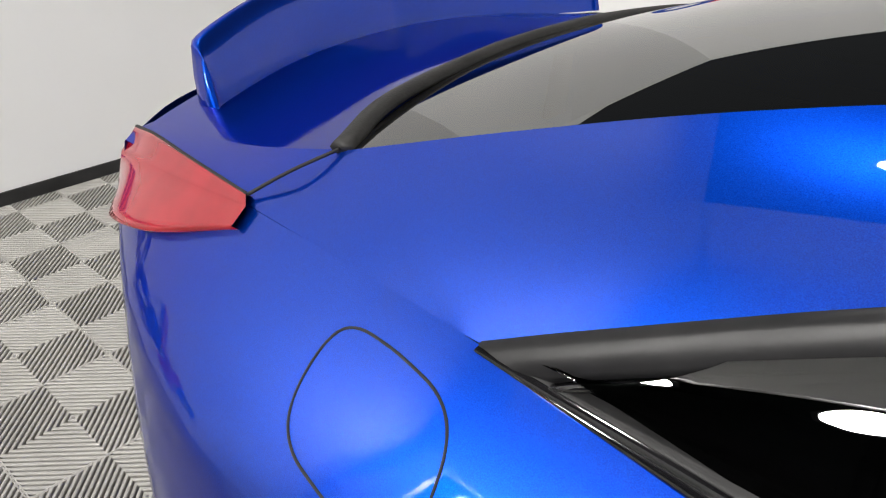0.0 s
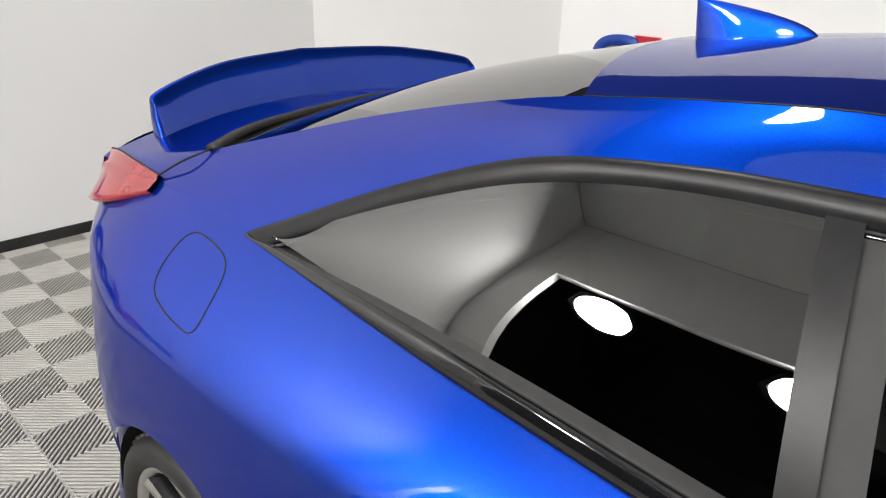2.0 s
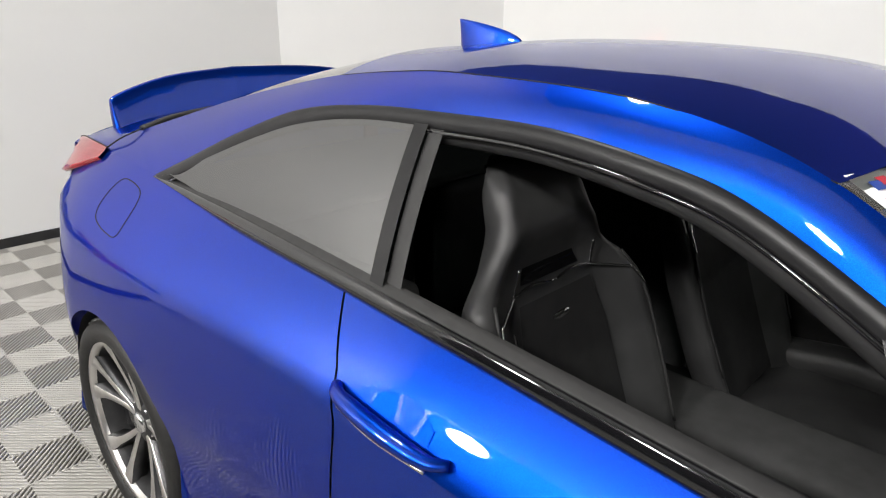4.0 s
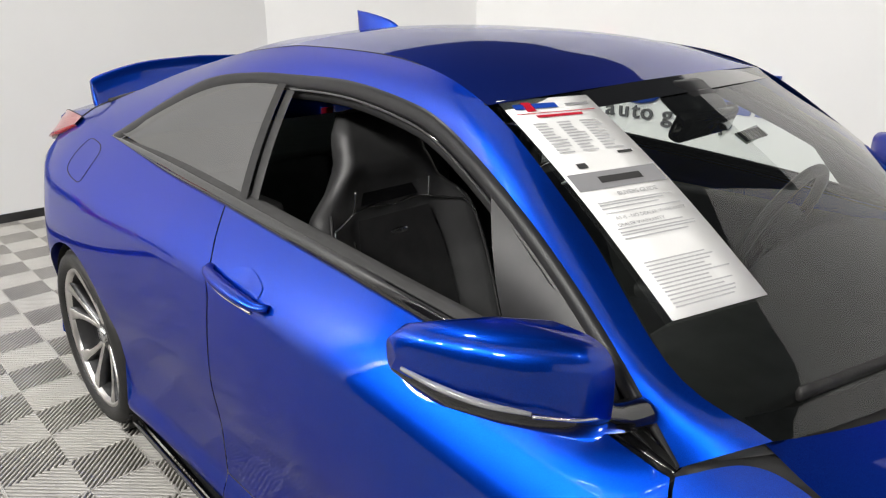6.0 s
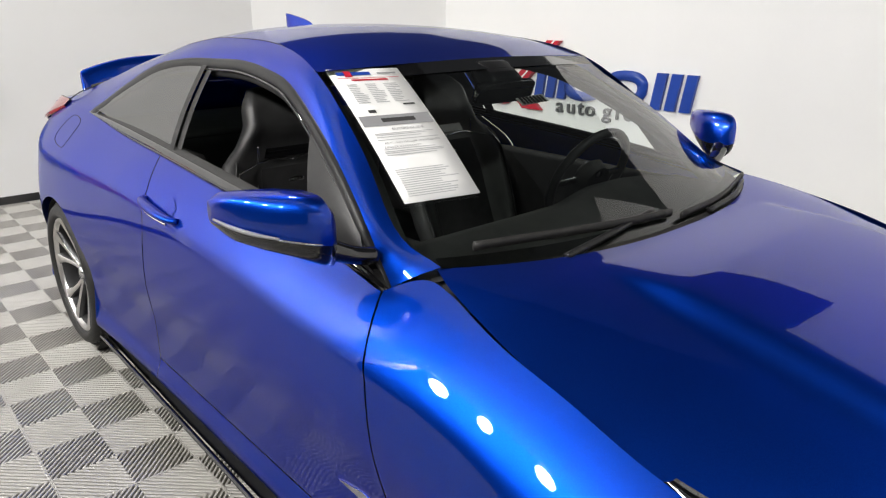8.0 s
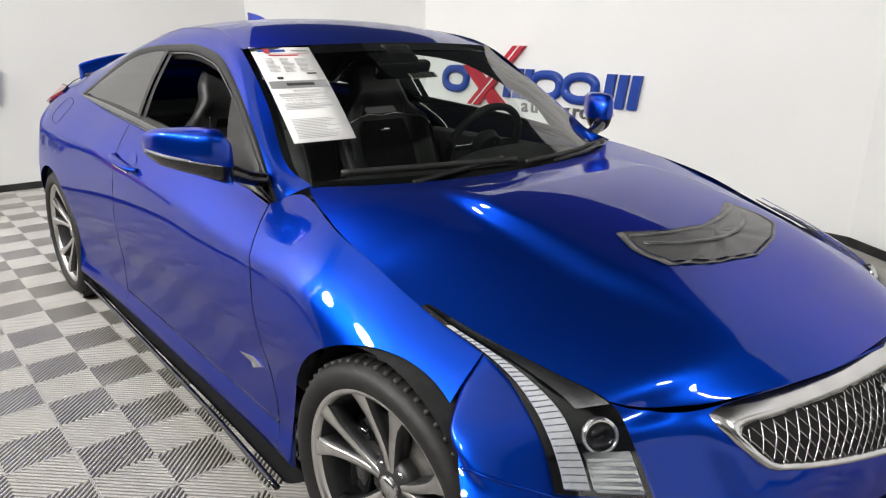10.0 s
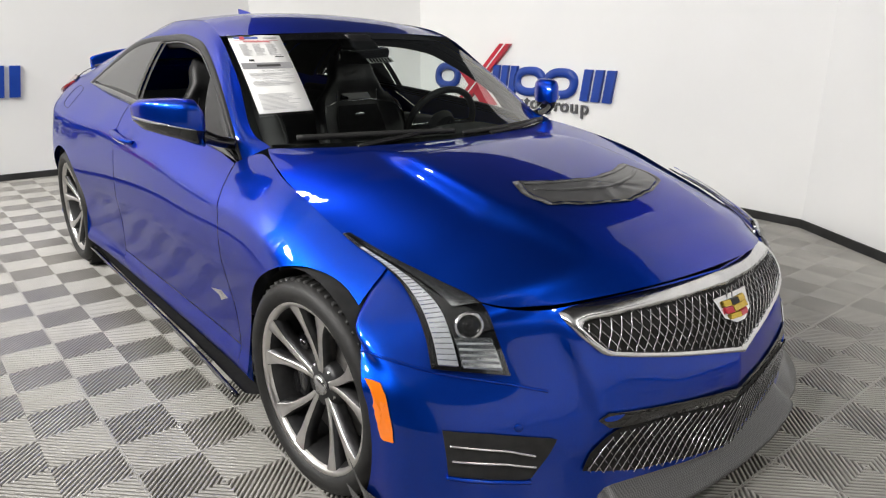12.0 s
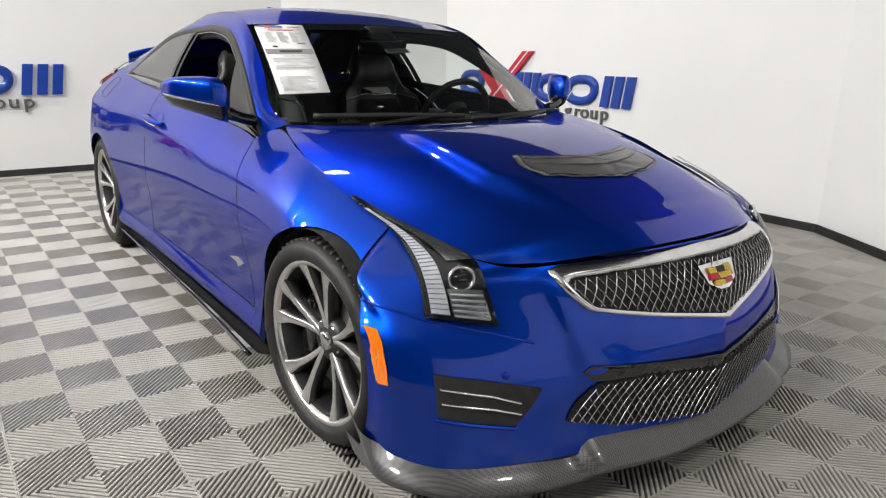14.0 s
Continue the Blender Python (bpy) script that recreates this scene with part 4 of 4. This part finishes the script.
rows = [sp(-0.03, 0.02), sp(0.03, 0.005), sp(0.08, -0.005), sp(0.120, -0.022), sp(0.128, -0.032), sp(0.120, -0.045), sp(0.04, -0.05), sp(-0.04, -0.045)]
bm = grid(rows, close=False)
bmesh.ops.recalc_face_normals(bm, faces=bm.faces[:])
for side in (0, -1):
    loop = [bm.verts.new(r[side]) for r in rows]
    f = bm.faces.new(loop)
bmesh.ops.remove_doubles(bm, verts=bm.verts[:], dist=0.0004)
bmesh.ops.recalc_face_normals(bm, faces=bm.faces[:])
part("boot_spoiler", bm, PAINT, car, "tall blue lip spoiler on the boot lid")
part("rear_window_seal", tube([(-1.705, -0.588, 1.102), (-1.76, -0.45, 1.118), (-1.795, -0.2, 1.13), (-1.80, 0, 1.134), (-1.795, 0.2, 1.13), (-1.76, 0.45, 1.118), (-1.705, 0.588, 1.102)], 0.016, 8, n=60, flat=0.6), RUBBER, car, "black rubber strip under the rear glass")

# aerial fin
rows = []
for k in np.linspace(0, 1, 12):
    x0, x1 = -0.965 - 0.01 * k, -0.745 - 0.215 * k ** 2.6
    z = 1.345 + 0.085 * k
    w = 0.024 * (1 - k) + 0.004
    row = []
    for t in np.linspace(0, 2 * math.pi, 20, endpoint=False):
        u = (1 + math.cos(t)) / 2
        row.append((x0 + u * (x1 - x0), w * math.sin(t) * (1 - 0.55 * u), z + (0.018 * u * (1 - k))))
    rows.append(row)
bm = grid(rows, close=True)
bm.faces.new([v for v in list(bm.verts)[-20:]])
bmesh.ops.recalc_face_normals(bm, faces=bm.faces[:])
part("aerial_fin", bm, PAINT, car, "blue shark-fin roof aerial")
for s in (-1, 1):
    part("roof_seam", tube(both(shift(ROOF_E, 0, 0.0, 0.0), s), 0.0014, 5, n=50), BLACK_TRIM, car)

# ---- wheels ----
def build_wheel(x, y, s, steer):
    w = new("wheel")
    w.parent = car
    w.matrix_basis = pose(x, y, 0.324, 0, 0, steer + (0 if s < 0 else 180))
    prof = [(0.250, -0.098), (0.261, -0.112), (0.276, -0.122), (0.292, -0.122), (0.309, -0.114), (0.318, -0.100), (0.322, -0.085), (0.3225, -0.066), (0.315, -0.064), (0.315, -0.056), (0.3235, -0.054), (0.324, -0.026), (0.316, -0.024), (0.316, -0.014), (0.324, -0.012), (0.324, 0.012), (0.316, 0.014), (0.316, 0.024), (0.324, 0.026), (0.3225, 0.066), (0.318, 0.1), (0.292, 0.12), (0.24, 0.11)]
    part("tyre", lathe(prof, 72), RUBBER, w, "black road tyre with grooved tread")
    bm = bmesh.new()
    for k in range(60):
        a = 2 * math.pi * k / 60
        for r0, r1, y0, y1 in ((0.3215, 0.3255, -0.098, -0.068),):
            rows = []
            for rr in (r0 - 0.01, r1):
                rows.append([(rr * math.cos(a + d), yy, rr * math.sin(a + d)) for d, yy in ((0, y0), (0.035, y0), (0.035, y1), (0, y1))])
            grid(rows, bm, close=True)
            bm.faces.new(list(bm.verts)[-4:])
    bmesh.ops.recalc_face_normals(bm, faces=bm.faces[:])
    tagged(part("tread", bm, RUBBER, w), kind="stuff")
    rim = part("rim", lathe([(0.241, -0.100), (0.243, -0.106), (0.238, -0.109), (0.228, -0.104), (0.223, -0.090)], 72), ALLOY, w, "machined alloy rim with dark pockets")
    rim.scale = (1.075, 1, 1.075)
    part("barrel", lathe([(0.240, -0.092), (0.230, -0.07), (0.224, 0.02), (0.228, 0.1)], 60), ALLOY_DARK, w)
    for k in range(5):
        for sd in (-1, 1):
            a0 = math.radians(90 + 72 * k + sd * 5.0)
            a1 = math.radians(90 + 72 * k + sd * 15.5)
            body, face = bmesh.new(), bmesh.new()
            rb, rf = [], []
            for u in np.linspace(0, 1, 9):
                r = 0.040 + u * 0.205
                a = a0 + (a1 - a0) * u ** 0.9
                wd = 0.0085 + 0.006 * u + 0.012 * max(0, u - 0.72) / 0.28
                yy = -0.066 - 0.036 * u ** 1.3
                c, d = math.cos(a), math.sin(a)
                tx, tz = -d, c
                P = lambda q, e: (r * c + tx * q, e, r * d + tz * q)
                rb.append([P(-wd, yy + 0.002), P(wd, yy + 0.002), P(wd * 1.25, yy + 0.04), P(-wd * 1.25, yy + 0.04)])
                rf.append([P(-wd * 0.94, yy + 0.0012), P(-wd * 0.8, yy - 0.001), P(wd * 0.8, yy - 0.001), P(wd * 0.94, yy + 0.0012)])
            grid(rb, body, close=True)
            grid(rf, face)
            for b2 in (body, face):
                bmesh.ops.recalc_face_normals(b2, faces=b2.faces[:])
            part("spoke", body, ALLOY_DARK, w)
            part("spoke_face", face, ALLOY, w)
    for k in range(5):
        a = math.radians(126 + 72 * k)
        part("wheel_nut", lathe([(0.0005, -0.066), (0.009, -0.066), (0.011, -0.05)], 10), CHROME, w).matrix_basis = pose(0.055 * math.cos(a), 0, 0.055 * math.sin(a))
    part("hub", lathe([(0.0005, -0.070), (0.06, -0.066), (0.075, -0.05), (0.08, -0.02)], 40), ALLOY_DARK, w)
    part("centre_cap", lathe([(0.0005, -0.080), (0.026, -0.079), (0.031, -0.074), (0.032, -0.06)], 28), CHROME, w)
    part("brake_disc", lathe([(0.06, -0.03), (0.175, -0.03), (0.178, -0.025), (0.178, 0.0), (0.06, 0.0)], 60), DISC, w)
    part("caliper", box(-0.185, -0.10, -0.055, 0.02, -0.10, 0.10, 0.015), GLOSS_BLACK, w)


for s in (-1, 1):
    build_wheel(AXF, s * 0.752, s, 4.0)
    build_wheel(AXR, s * 0.762, s, 0.0)

# ---- car: cabin ----
def seat_back(cx, cy):
    seat = part("front_seat", box(cx + 0.10, cx + 0.60, cy - 0.26, cy + 0.26, 0.30, 0.44, 0.05, seg=4), LEATHER, car, "black leather bucket seat with bright trim lines")
    for sd in (-1, 1):
        part("seat_bolster", tube([(cx + 0.12, cy + sd * 0.235, 0.45), (cx + 0.35, cy + sd * 0.245, 0.47), (cx + 0.58, cy + sd * 0.23, 0.44)], 0.055, 12), LEATHER, seat)

    def surf(v, u):
        wdt = np.interp(v, [0, 0.25, 0.5, 0.68, 0.76, 0.84, 0.93, 1.0], [0.22, 0.255, 0.265, 0.25, 0.18, 0.135, 0.125, 0.09])
        fwd = 0.075 * max(0, abs(u) - 0.55) / 0.45 * np.interp(v, [0, 0.3, 0.62, 0.76, 0.86, 1], [1, 1.1, 1.0, 0.35, 0.1, 0])
        if abs(u) > 0.9:
            fwd -= 0.03 * (abs(u) - 0.9) / 0.1
        head = 0.045 * np.interp(v, [0.74, 0.83, 0.93, 1.0], [0, 1, 1, 0.2])
        return wdt, fwd + head
    rows, back = [], []
    for v in np.linspace(0, 1, 34):
        x0, z0 = cx + 0.14 - 0.30 * v ** 0.9, 0.40 + 0.78 * v
        row, rb = [], []
        for u in np.linspace(-1, 1, 25):
            wd, f = surf(v, u)
            row.append((x0 + f, cy + u * wd, z0 + 0.25 * f))
            rb.append((x0 - 0.10 * math.cos(u * 1.35) * (1 - 0.35 * v), cy + u * wd * 0.99, z0))
        rows.append(row + rb[::-1])
    bm = grid(rows, close=True)
    bm.faces.new(list(bm.verts)[-50:])
    bmesh.ops.recalc_face_normals(bm, faces=bm.faces[:])
    part("backrest", bm, LEATHER, seat)
    centre = []
    for v in np.linspace(0.05, 0.66, 18):
        x0, z0 = cx + 0.14 - 0.30 * v ** 0.9, 0.40 + 0.78 * v
        centre.append([(x0 + 0.012, cy + u * 0.13 * (1.1 if v < 0.5 else 1.1 - (v - 0.5) * 1.2), z0 + 0.003) for u in np.linspace(-1, 1, 9)])
    bm = grid(centre)
    bmesh.ops.recalc_face_normals(bm, faces=bm.faces[:])
    part("suede_panel", bm, SUEDE, seat)

    def P(u, v, off=0.012):
        wd, f = surf(v, u)
        return (cx + 0.14 - 0.30 * v ** 0.9 + f + off, cy + u * wd, 0.40 + 0.78 * v + 0.25 * f)
    for sd in (-1, 1):
        part("trim_line", tube([P(0.02 * sd, 0.69), P(0.30 * sd, 0.70), P(0.52 * sd, 0.69)], 0.0035, 6), CHROME, seat)
        part("trim_line", tube([P(0.52 * sd, 0.69), P(0.68 * sd, 0.76, 0.02)], 0.003, 6), CHROME, seat)
        part("trim_line", tube([P(0.52 * sd, 0.69), P(0.86 * sd, 0.655, 0.01)], 0.003, 6), CHROME, seat)
        part("trim_line", tube([P(0.86 * sd, 0.655, 0.01), P(0.92 * sd, 0.60, 0.01)], 0.003, 6), CHROME, seat)
        part("wing_piping", tube([P(0.93 * sd, 0.20, 0.004), P(0.93 * sd, 0.40, 0.004), P(0.92 * sd, 0.60, 0.004), P(0.90 * sd, 0.70, 0.004)], 0.004, 6), SEAL, seat)
        part("bolster_seam", tube([P(0.56 * sd, 0.10, 0.003), P(0.55 * sd, 0.34, 0.003), P(0.54 * sd, 0.60, 0.003)], 0.003, 6), SEAL, seat)
    part("shoulder_opening", grid([[P(u, v, 0.006) for u in np.linspace(-0.42, 0.42, 9)] for v in np.linspace(0.705, 0.745, 4)]), GLOSS_BLACK, seat, "gloss black harness opening")
    part("seat_emblem", lathe([(0.0005, -0.003), (0.02, -0.003), (0.024, 0.0)], 20), CHROME, seat).matrix_basis = Matrix.Translation(P(0, 0.60)) @ pose(0, 0, 0, 0, 0, 90) @ Matrix.Diagonal((1.3, 1, 0.5, 1))


seat_back(-0.28, -0.36)
seat_back(-0.28, 0.36)
bench = part("rear_bench", box(-1.10, -0.72, -0.56, 0.56, 0.30, 0.46, 0.06, seg=4), LEATHER, car, "black leather rear bench")
for sy in (-0.3, 0.3):
    part("bench_back", box(-1.24, -1.08, sy - 0.26, sy + 0.26, 0.42, 0.93, 0.06, seg=4), LEATHER, bench)
part("centre_console", box(-0.35, 0.62, -0.11, 0.11, 0.22, 0.56, 0.04, seg=3), DASH, car)
rows = []
for w in np.linspace(-0.68, 0.68, 41):
    hump = 0.035 * math.exp(-((w - 0.36) / 0.20) ** 4)
    rows.append([(0.44, w, 0.52), (0.40, w, 0.70), (0.42, w, 0.80 + hump), (0.47, w, 0.845 + hump), (0.55, w, 0.868 + hump), (0.68, w, 0.868 + 0.3 * hump), (0.82, w, 0.868), (0.93, w, 0.862)])
bm = grid(rows)
bmesh.ops.recalc_face_normals(bm, faces=bm.faces[:])
dash = part("dashboard", bm, DASH, car, "soft black dashboard under the windscreen")
wheel_c = Matrix.Translation((0.40, 0.36, 0.885)) @ pose(0, 0, 0, 0, -68, 0)
bm = bmesh.new()
ringp = [(0.178 * math.cos(t), 0.185 * math.sin(t), 0) for t in np.linspace(0, 2 * math.pi, 33)]
bm.free()
bm = tube(ringp, 0.016, 10, n=80, ends=False)
sw = part("steering_wheel", bm, LEATHER, car, "black leather steering wheel with three spokes")
sw.matrix_basis = wheel_c
part("wheel_boss", lathe_z([(0.0005, 0.03), (0.05, 0.026), (0.072, 0.0), (0.06, -0.04)], 24), DASH, sw)
for a in (0, 180, 270):
    c, d = math.cos(math.radians(a + 0)), math.sin(math.radians(a))
    part("wheel_spoke", tube([(0.05 * d, 0.05 * c, 0.0), (0.17 * d, 0.175 * c, 0.0)], 0.016, 8, flat=0.5), CHROME if a != 270 else DASH, sw)
rvm = part("inner_mirror", box(-0.02, 0.02, -0.12, 0.12, -0.035, 0.035, 0.015, seg=3), GLOSS_BLACK, car)
rvm.matrix_basis = pose(0.33, 0.0, 1.205, 0, 20, 0)
part("sensor_pod", box(-0.06, 0.05, -0.07, 0.07, -0.03, 0.03, 0.02), BLACK_TRIM, car).matrix_basis = pose(0.30, 0.0, 1.245, 0, 35, 0)


# ---- papers on the windscreen ----
def ws(u, v):
    """Windscreen place: u across the paper, v down it."""
    tl, tr, bl, br = [Vector(p) for p in ((0.186, -0.530, 1.287), (0.246, -0.328, 1.287), (0.626, -0.614, 1.016), (0.690, -0.430, 1.024))]
    a, b = tl.lerp(bl, v), tr.lerp(br, v)
    return a.lerp(b, u)


def sheet_part(name, u0, u1, v0, v1, material, parent, lift):
    nrm = (ws(1, 0.5) - ws(0, 0.5)).cross(ws(0.5, 0) - ws(0.5, 1)).normalized()
    rows = [[ws(u, v) + nrm * (lift + 0.012 * math.sin(math.pi * v)) for u in np.linspace(u0, u1, 4)] for v in np.linspace(v0, v1, 12)]
    bm = grid(rows)
    bmesh.ops.recalc_face_normals(bm, faces=bm.faces[:])
    if name == "window_sheet":
        bmesh.ops.solidify(bm, geom=bm.faces[:], thickness=0.0008)
    return part(name, bm, material, parent)


def paper_text(body, u, v, size, material, parent):
    ax = (ws(1, v) - ws(0, v)).normalized()
    dn = (ws(0.5, v - 0.02) - ws(0.5, v + 0.02)).normalized()
    nz = ax.cross(dn).normalized()
    dn = nz.cross(ax)
    m = Matrix((ax, dn, nz)).transposed().to_4x4()
    text_mesh("printed_line", body, size, Matrix.Translation(ws(u, v) + nz * (0.0035 + 0.012 * math.sin(math.pi * v))) @ m, material, 0, parent)


sheet = sheet_part("window_sheet", 0, 1, 0, 1, PAPER, None, 0.002)
tagged(sheet, "white printed sales sheets fixed on the windscreen", "paper")
GREYINK = mat("grey_ink", (0.25, 0.25, 0.26), 0.8)
FINE = mat("fine_print", (0.45, 0.45, 0.46), 0.8)
sheet_part("grey_band", 0.03, 0.97, 0.42, 0.50, GREYINK, sheet, 0.0032)
for u0, u1, v0, v1, mt in ((0.10, 0.22, 0.035, 0.065, INK_BLUE), (0.20, 0.30, 0.025, 0.08, INK_RED), (0.30, 0.56, 0.035, 0.065, INK_BLUE), (0.66, 0.92, 0.045, 0.058, GREYINK), (0.25, 0.75, 0.105, 0.118, INK_RED), (0.07, 0.93, 0.090, 0.094, INK_RED), (0.30, 0.75, 0.445, 0.475, INK_BLACK), (0.20, 0.30, 0.375, 0.40, INK_BLACK), (0.72, 0.88, 0.335, 0.348, INK_BLACK)):
    sheet_part("printed_mark", u0, u1, v0, v1, mt, sheet, 0.0038)
random.seed(4)
for col in range(3):
    for k in range(11):
        u0 = 0.14 + 0.25 * col
        sheet_part("print_bar", u0, u0 + random.uniform(0.12, 0.21), 0.15 + 0.016 * k, 0.157 + 0.016 * k, FINE, sheet, 0.0036)
for k, v in enumerate([0.555, 0.565, 0.58, 0.60, 0.665, 0.68, 0.69, 0.705] + [0.80 + 0.0135 * i for i in range(13)]):
    sheet_part("print_bar", 0.10, random.uniform(0.6, 0.93), v, v + 0.005, FINE, sheet, 0.0036)
paper_text("BUYERS GUIDE", 0.36, 0.537, 0.013, GREYINK, sheet)
paper_text("AS IS - NO DEALER WARRANTY", 0.16, 0.632, 0.0105, GREYINK, sheet)
paper_text("DEALER WARRANTY", 0.13, 0.66, 0.0105, GREYINK, sheet)
tag = part("stock_sticker", plate([(0.452, -0.015, 1.176), (0.445, 0.115, 1.180), (0.415, 0.115, 1.198), (0.422, -0.015, 1.194)], (0.001, 0, 0.001)), PAPER, smooth=False)
tagged(tag, "white stock label with bold black marks inside the windscreen", "sticker")
for k in range(7):
    y0 = -0.005 + 0.016 * k
    part("bold_mark", plate([(0.449, y0, 1.1795), (0.449, y0 + 0.009, 1.1795), (0.424, y0 + 0.009, 1.1955), (0.424, y0, 1.1955)], (0.001, 0, 0.002)), INK_BLACK, tag, smooth=False)


# ---- wall signs: plain coloured shapes, and the lettering under them ----
def ring_shape(w, h, t, d, slant, bm):
    n = 40
    rows = []
    for k, (e, y) in enumerate(((1, 0), (1, -d), (0, -d), (0, 0))):
        row = []
        for a in np.linspace(0, 2 * math.pi, n, endpoint=False):
            c, s_ = math.cos(a), math.sin(a)
            rx, rz = (w / 2, h / 2) if e else (w / 2 - t, h / 2 - t)
            x, z = rx * np.sign(c) * abs(c) ** 0.85, rz * np.sign(s_) * abs(s_) ** 0.85
            row.append((x + slant * z, y, z))
        rows.append(row)
    grid(rows + [rows[0]], bm, close=True)
    bmesh.ops.recalc_face_normals(bm, faces=bm.faces[:])
    return bm


def bar(pts, d):
    return plate([(x, -d, z) for x, z in pts], (0, d, 0))


def wall_sign(m):
    """Origin at the middle of the baseline; x to the reader's right, z up, face towards -y."""
    root = new("wall_sign")
    root.matrix_basis = m
    tagged(root, "raised blue and red enamel sign shapes on the white wall", "sign", group="wall signs")
    for x in (-0.985, 0.24, 0.63):
        b = ring_shape(0.40, 0.275, 0.075, 0.03, 0.12, bmesh.new())
        part("blue_ring", b, INK_BLUE, root).matrix_basis = pose(x, 0, 0.1375)
    part("red_cross_bar", bar([(-0.78, -0.10), (-0.62, -0.10), (0.0 - 0.02, 0.48), (-0.16, 0.48)], 0.045), INK_RED, root, smooth=False)
    part("red_cross_bar", bar([(-0.86, 0.28), (-0.68, 0.28), (-0.20, -0.12), (-0.42, -0.12)], 0.038), INK_RED, root, smooth=False)
    part("white_stripe", bar([(-0.71, -0.10), (-0.69, -0.10), (-0.07, 0.48), (-0.09, 0.48)], 0.049), WALL, root, smooth=False)
    # plain slanted uprights stand between and after the rings
    for x in (-0.29, -0.165, -0.04, 0.875, 1.0, 1.125):
        p = [(x, 0), (x + 0.085, 0), (x + 0.125, 0.275), (x + 0.04, 0.275)]
        part("blue_block", bar(p, 0.03), INK_BLUE, root, smooth=False)
    pen = 0.0
    for ch, adv in zip("auto group", (0.115, 0.12, 0.075, 0.12, 0.06, 0.12, 0.08, 0.12, 0.12, 0.12)):
        if ch != " ":
            t = text_mesh("letter", ch, 0.17, pose(0, 0, 0, 90, 0, 0), INK_GREY, 0.008, root, 0.002, 1.15)
            t.matrix_basis = pose(-0.05 + pen, -0.012, -0.115)
        pen += adv
    return root


sign = wall_sign(pose(-1.95, LEFT - 0.003, 0.735, 0, 0, 0))
copy_thing(sign, pose(BACK + 0.003, -1.86, 0.74, 0, 0, 90))

# ---- floor tiles ----
def tile_mesh():
    """One ribbed tile, 0.4 m square: four quarters of slanting ribs in a thin frame."""
    bm = bmesh.new()
    h, w, pitch = 0.2, 0.0080, 0.02222
    for qx in (0, 1):
        for qy in (0, 1):
            ox, oy = qx * h, qy * h
            sg = -1 if (qx + qy) % 2 == 0 else 1
            k = -h + pitch / 2
            while k < h:
                rows = []
                for e, z in ((k - w * 0.82, -0.018), (k - w * 0.82, -0.0022), (k - w * 0.5, 0.0), (k + w * 0.5, 0.0), (k + w * 0.82, -0.0022), (k + w * 0.82, -0.018)):
                    e = max(-h + 0.001, min(h - 0.001, e))
                    p, q = (max(0, e), max(0, -e)), (min(h, h + e), min(h, h - e))
                    rows.append([(ox + (x if sg > 0 else h - x), oy + y, z) for x, y in (p, q)])
                grid(rows if sg > 0 else rows[::-1], bm)
                k += pitch
    for x0, x1, y0, y1 in ((0.0008, 0.0045, 0.0008, 0.3992), (0.3955, 0.3992, 0.0008, 0.3992), (0.0045, 0.3955, 0.0008, 0.0045), (0.0045, 0.3955, 0.3955, 0.3992)):
        box(x0, x1, y0, y1, -0.018, -0.0006, bm=bm)
    bm.normal_update()
    for f in bm.faces:
        if f.normal.z < -0.05 and f.calc_center_median().z > -0.004:
            f.normal_flip()
    me = bpy.data.meshes.new("floor_tile")
    bm.to_mesh(me)
    bm.free()
    me.materials.append(TILE)
    return me


tile = tile_mesh()
TX, TY = 0.603, -1.274
places = []
for i in range(-14, 18):
    for j in range(-9, 14):
        x, y = TX + 0.4 * i - 0.0, TY + 0.4 * j
        if x < BACK - 0.35 or x > FRONT or y < RIGHT or y > LEFT:
            continue
        places.append((x, y))
near = [p for p in places if -4.7 < p[0] < 3.4 and -2.9 < p[1] < 2.6]
near.sort(key=lambda p: (p[0] - 0.6) ** 2 * 0.35 + (p[1] + 1.0) ** 2)
chosen = set(near[:300])
for p in near[:300]:
    ob = new("floor_tile", tile)
    ob.location = (*p, 0)
    ob.parent = floor
src_v = np.array([v.co[:] for v in tile.vertices])
src_f = [list(p.vertices) for p in tile.polygons]
vs, fs = [], []
for p in places:
    if p in chosen:
        continue
    o = len(vs) * len(src_v)
    vs.append(src_v + np.array([p[0], p[1], 0]))
    fs += [[o + q for q in f] for f in src_f]
me = bpy.data.meshes.new("outer_tiles")
me.from_pydata(np.vstack(vs).tolist(), [], fs)
me.materials.append(TILE)
rest = new("outer_tiles", me)
rest.parent = floor
tagged(rest, kind="stuff")
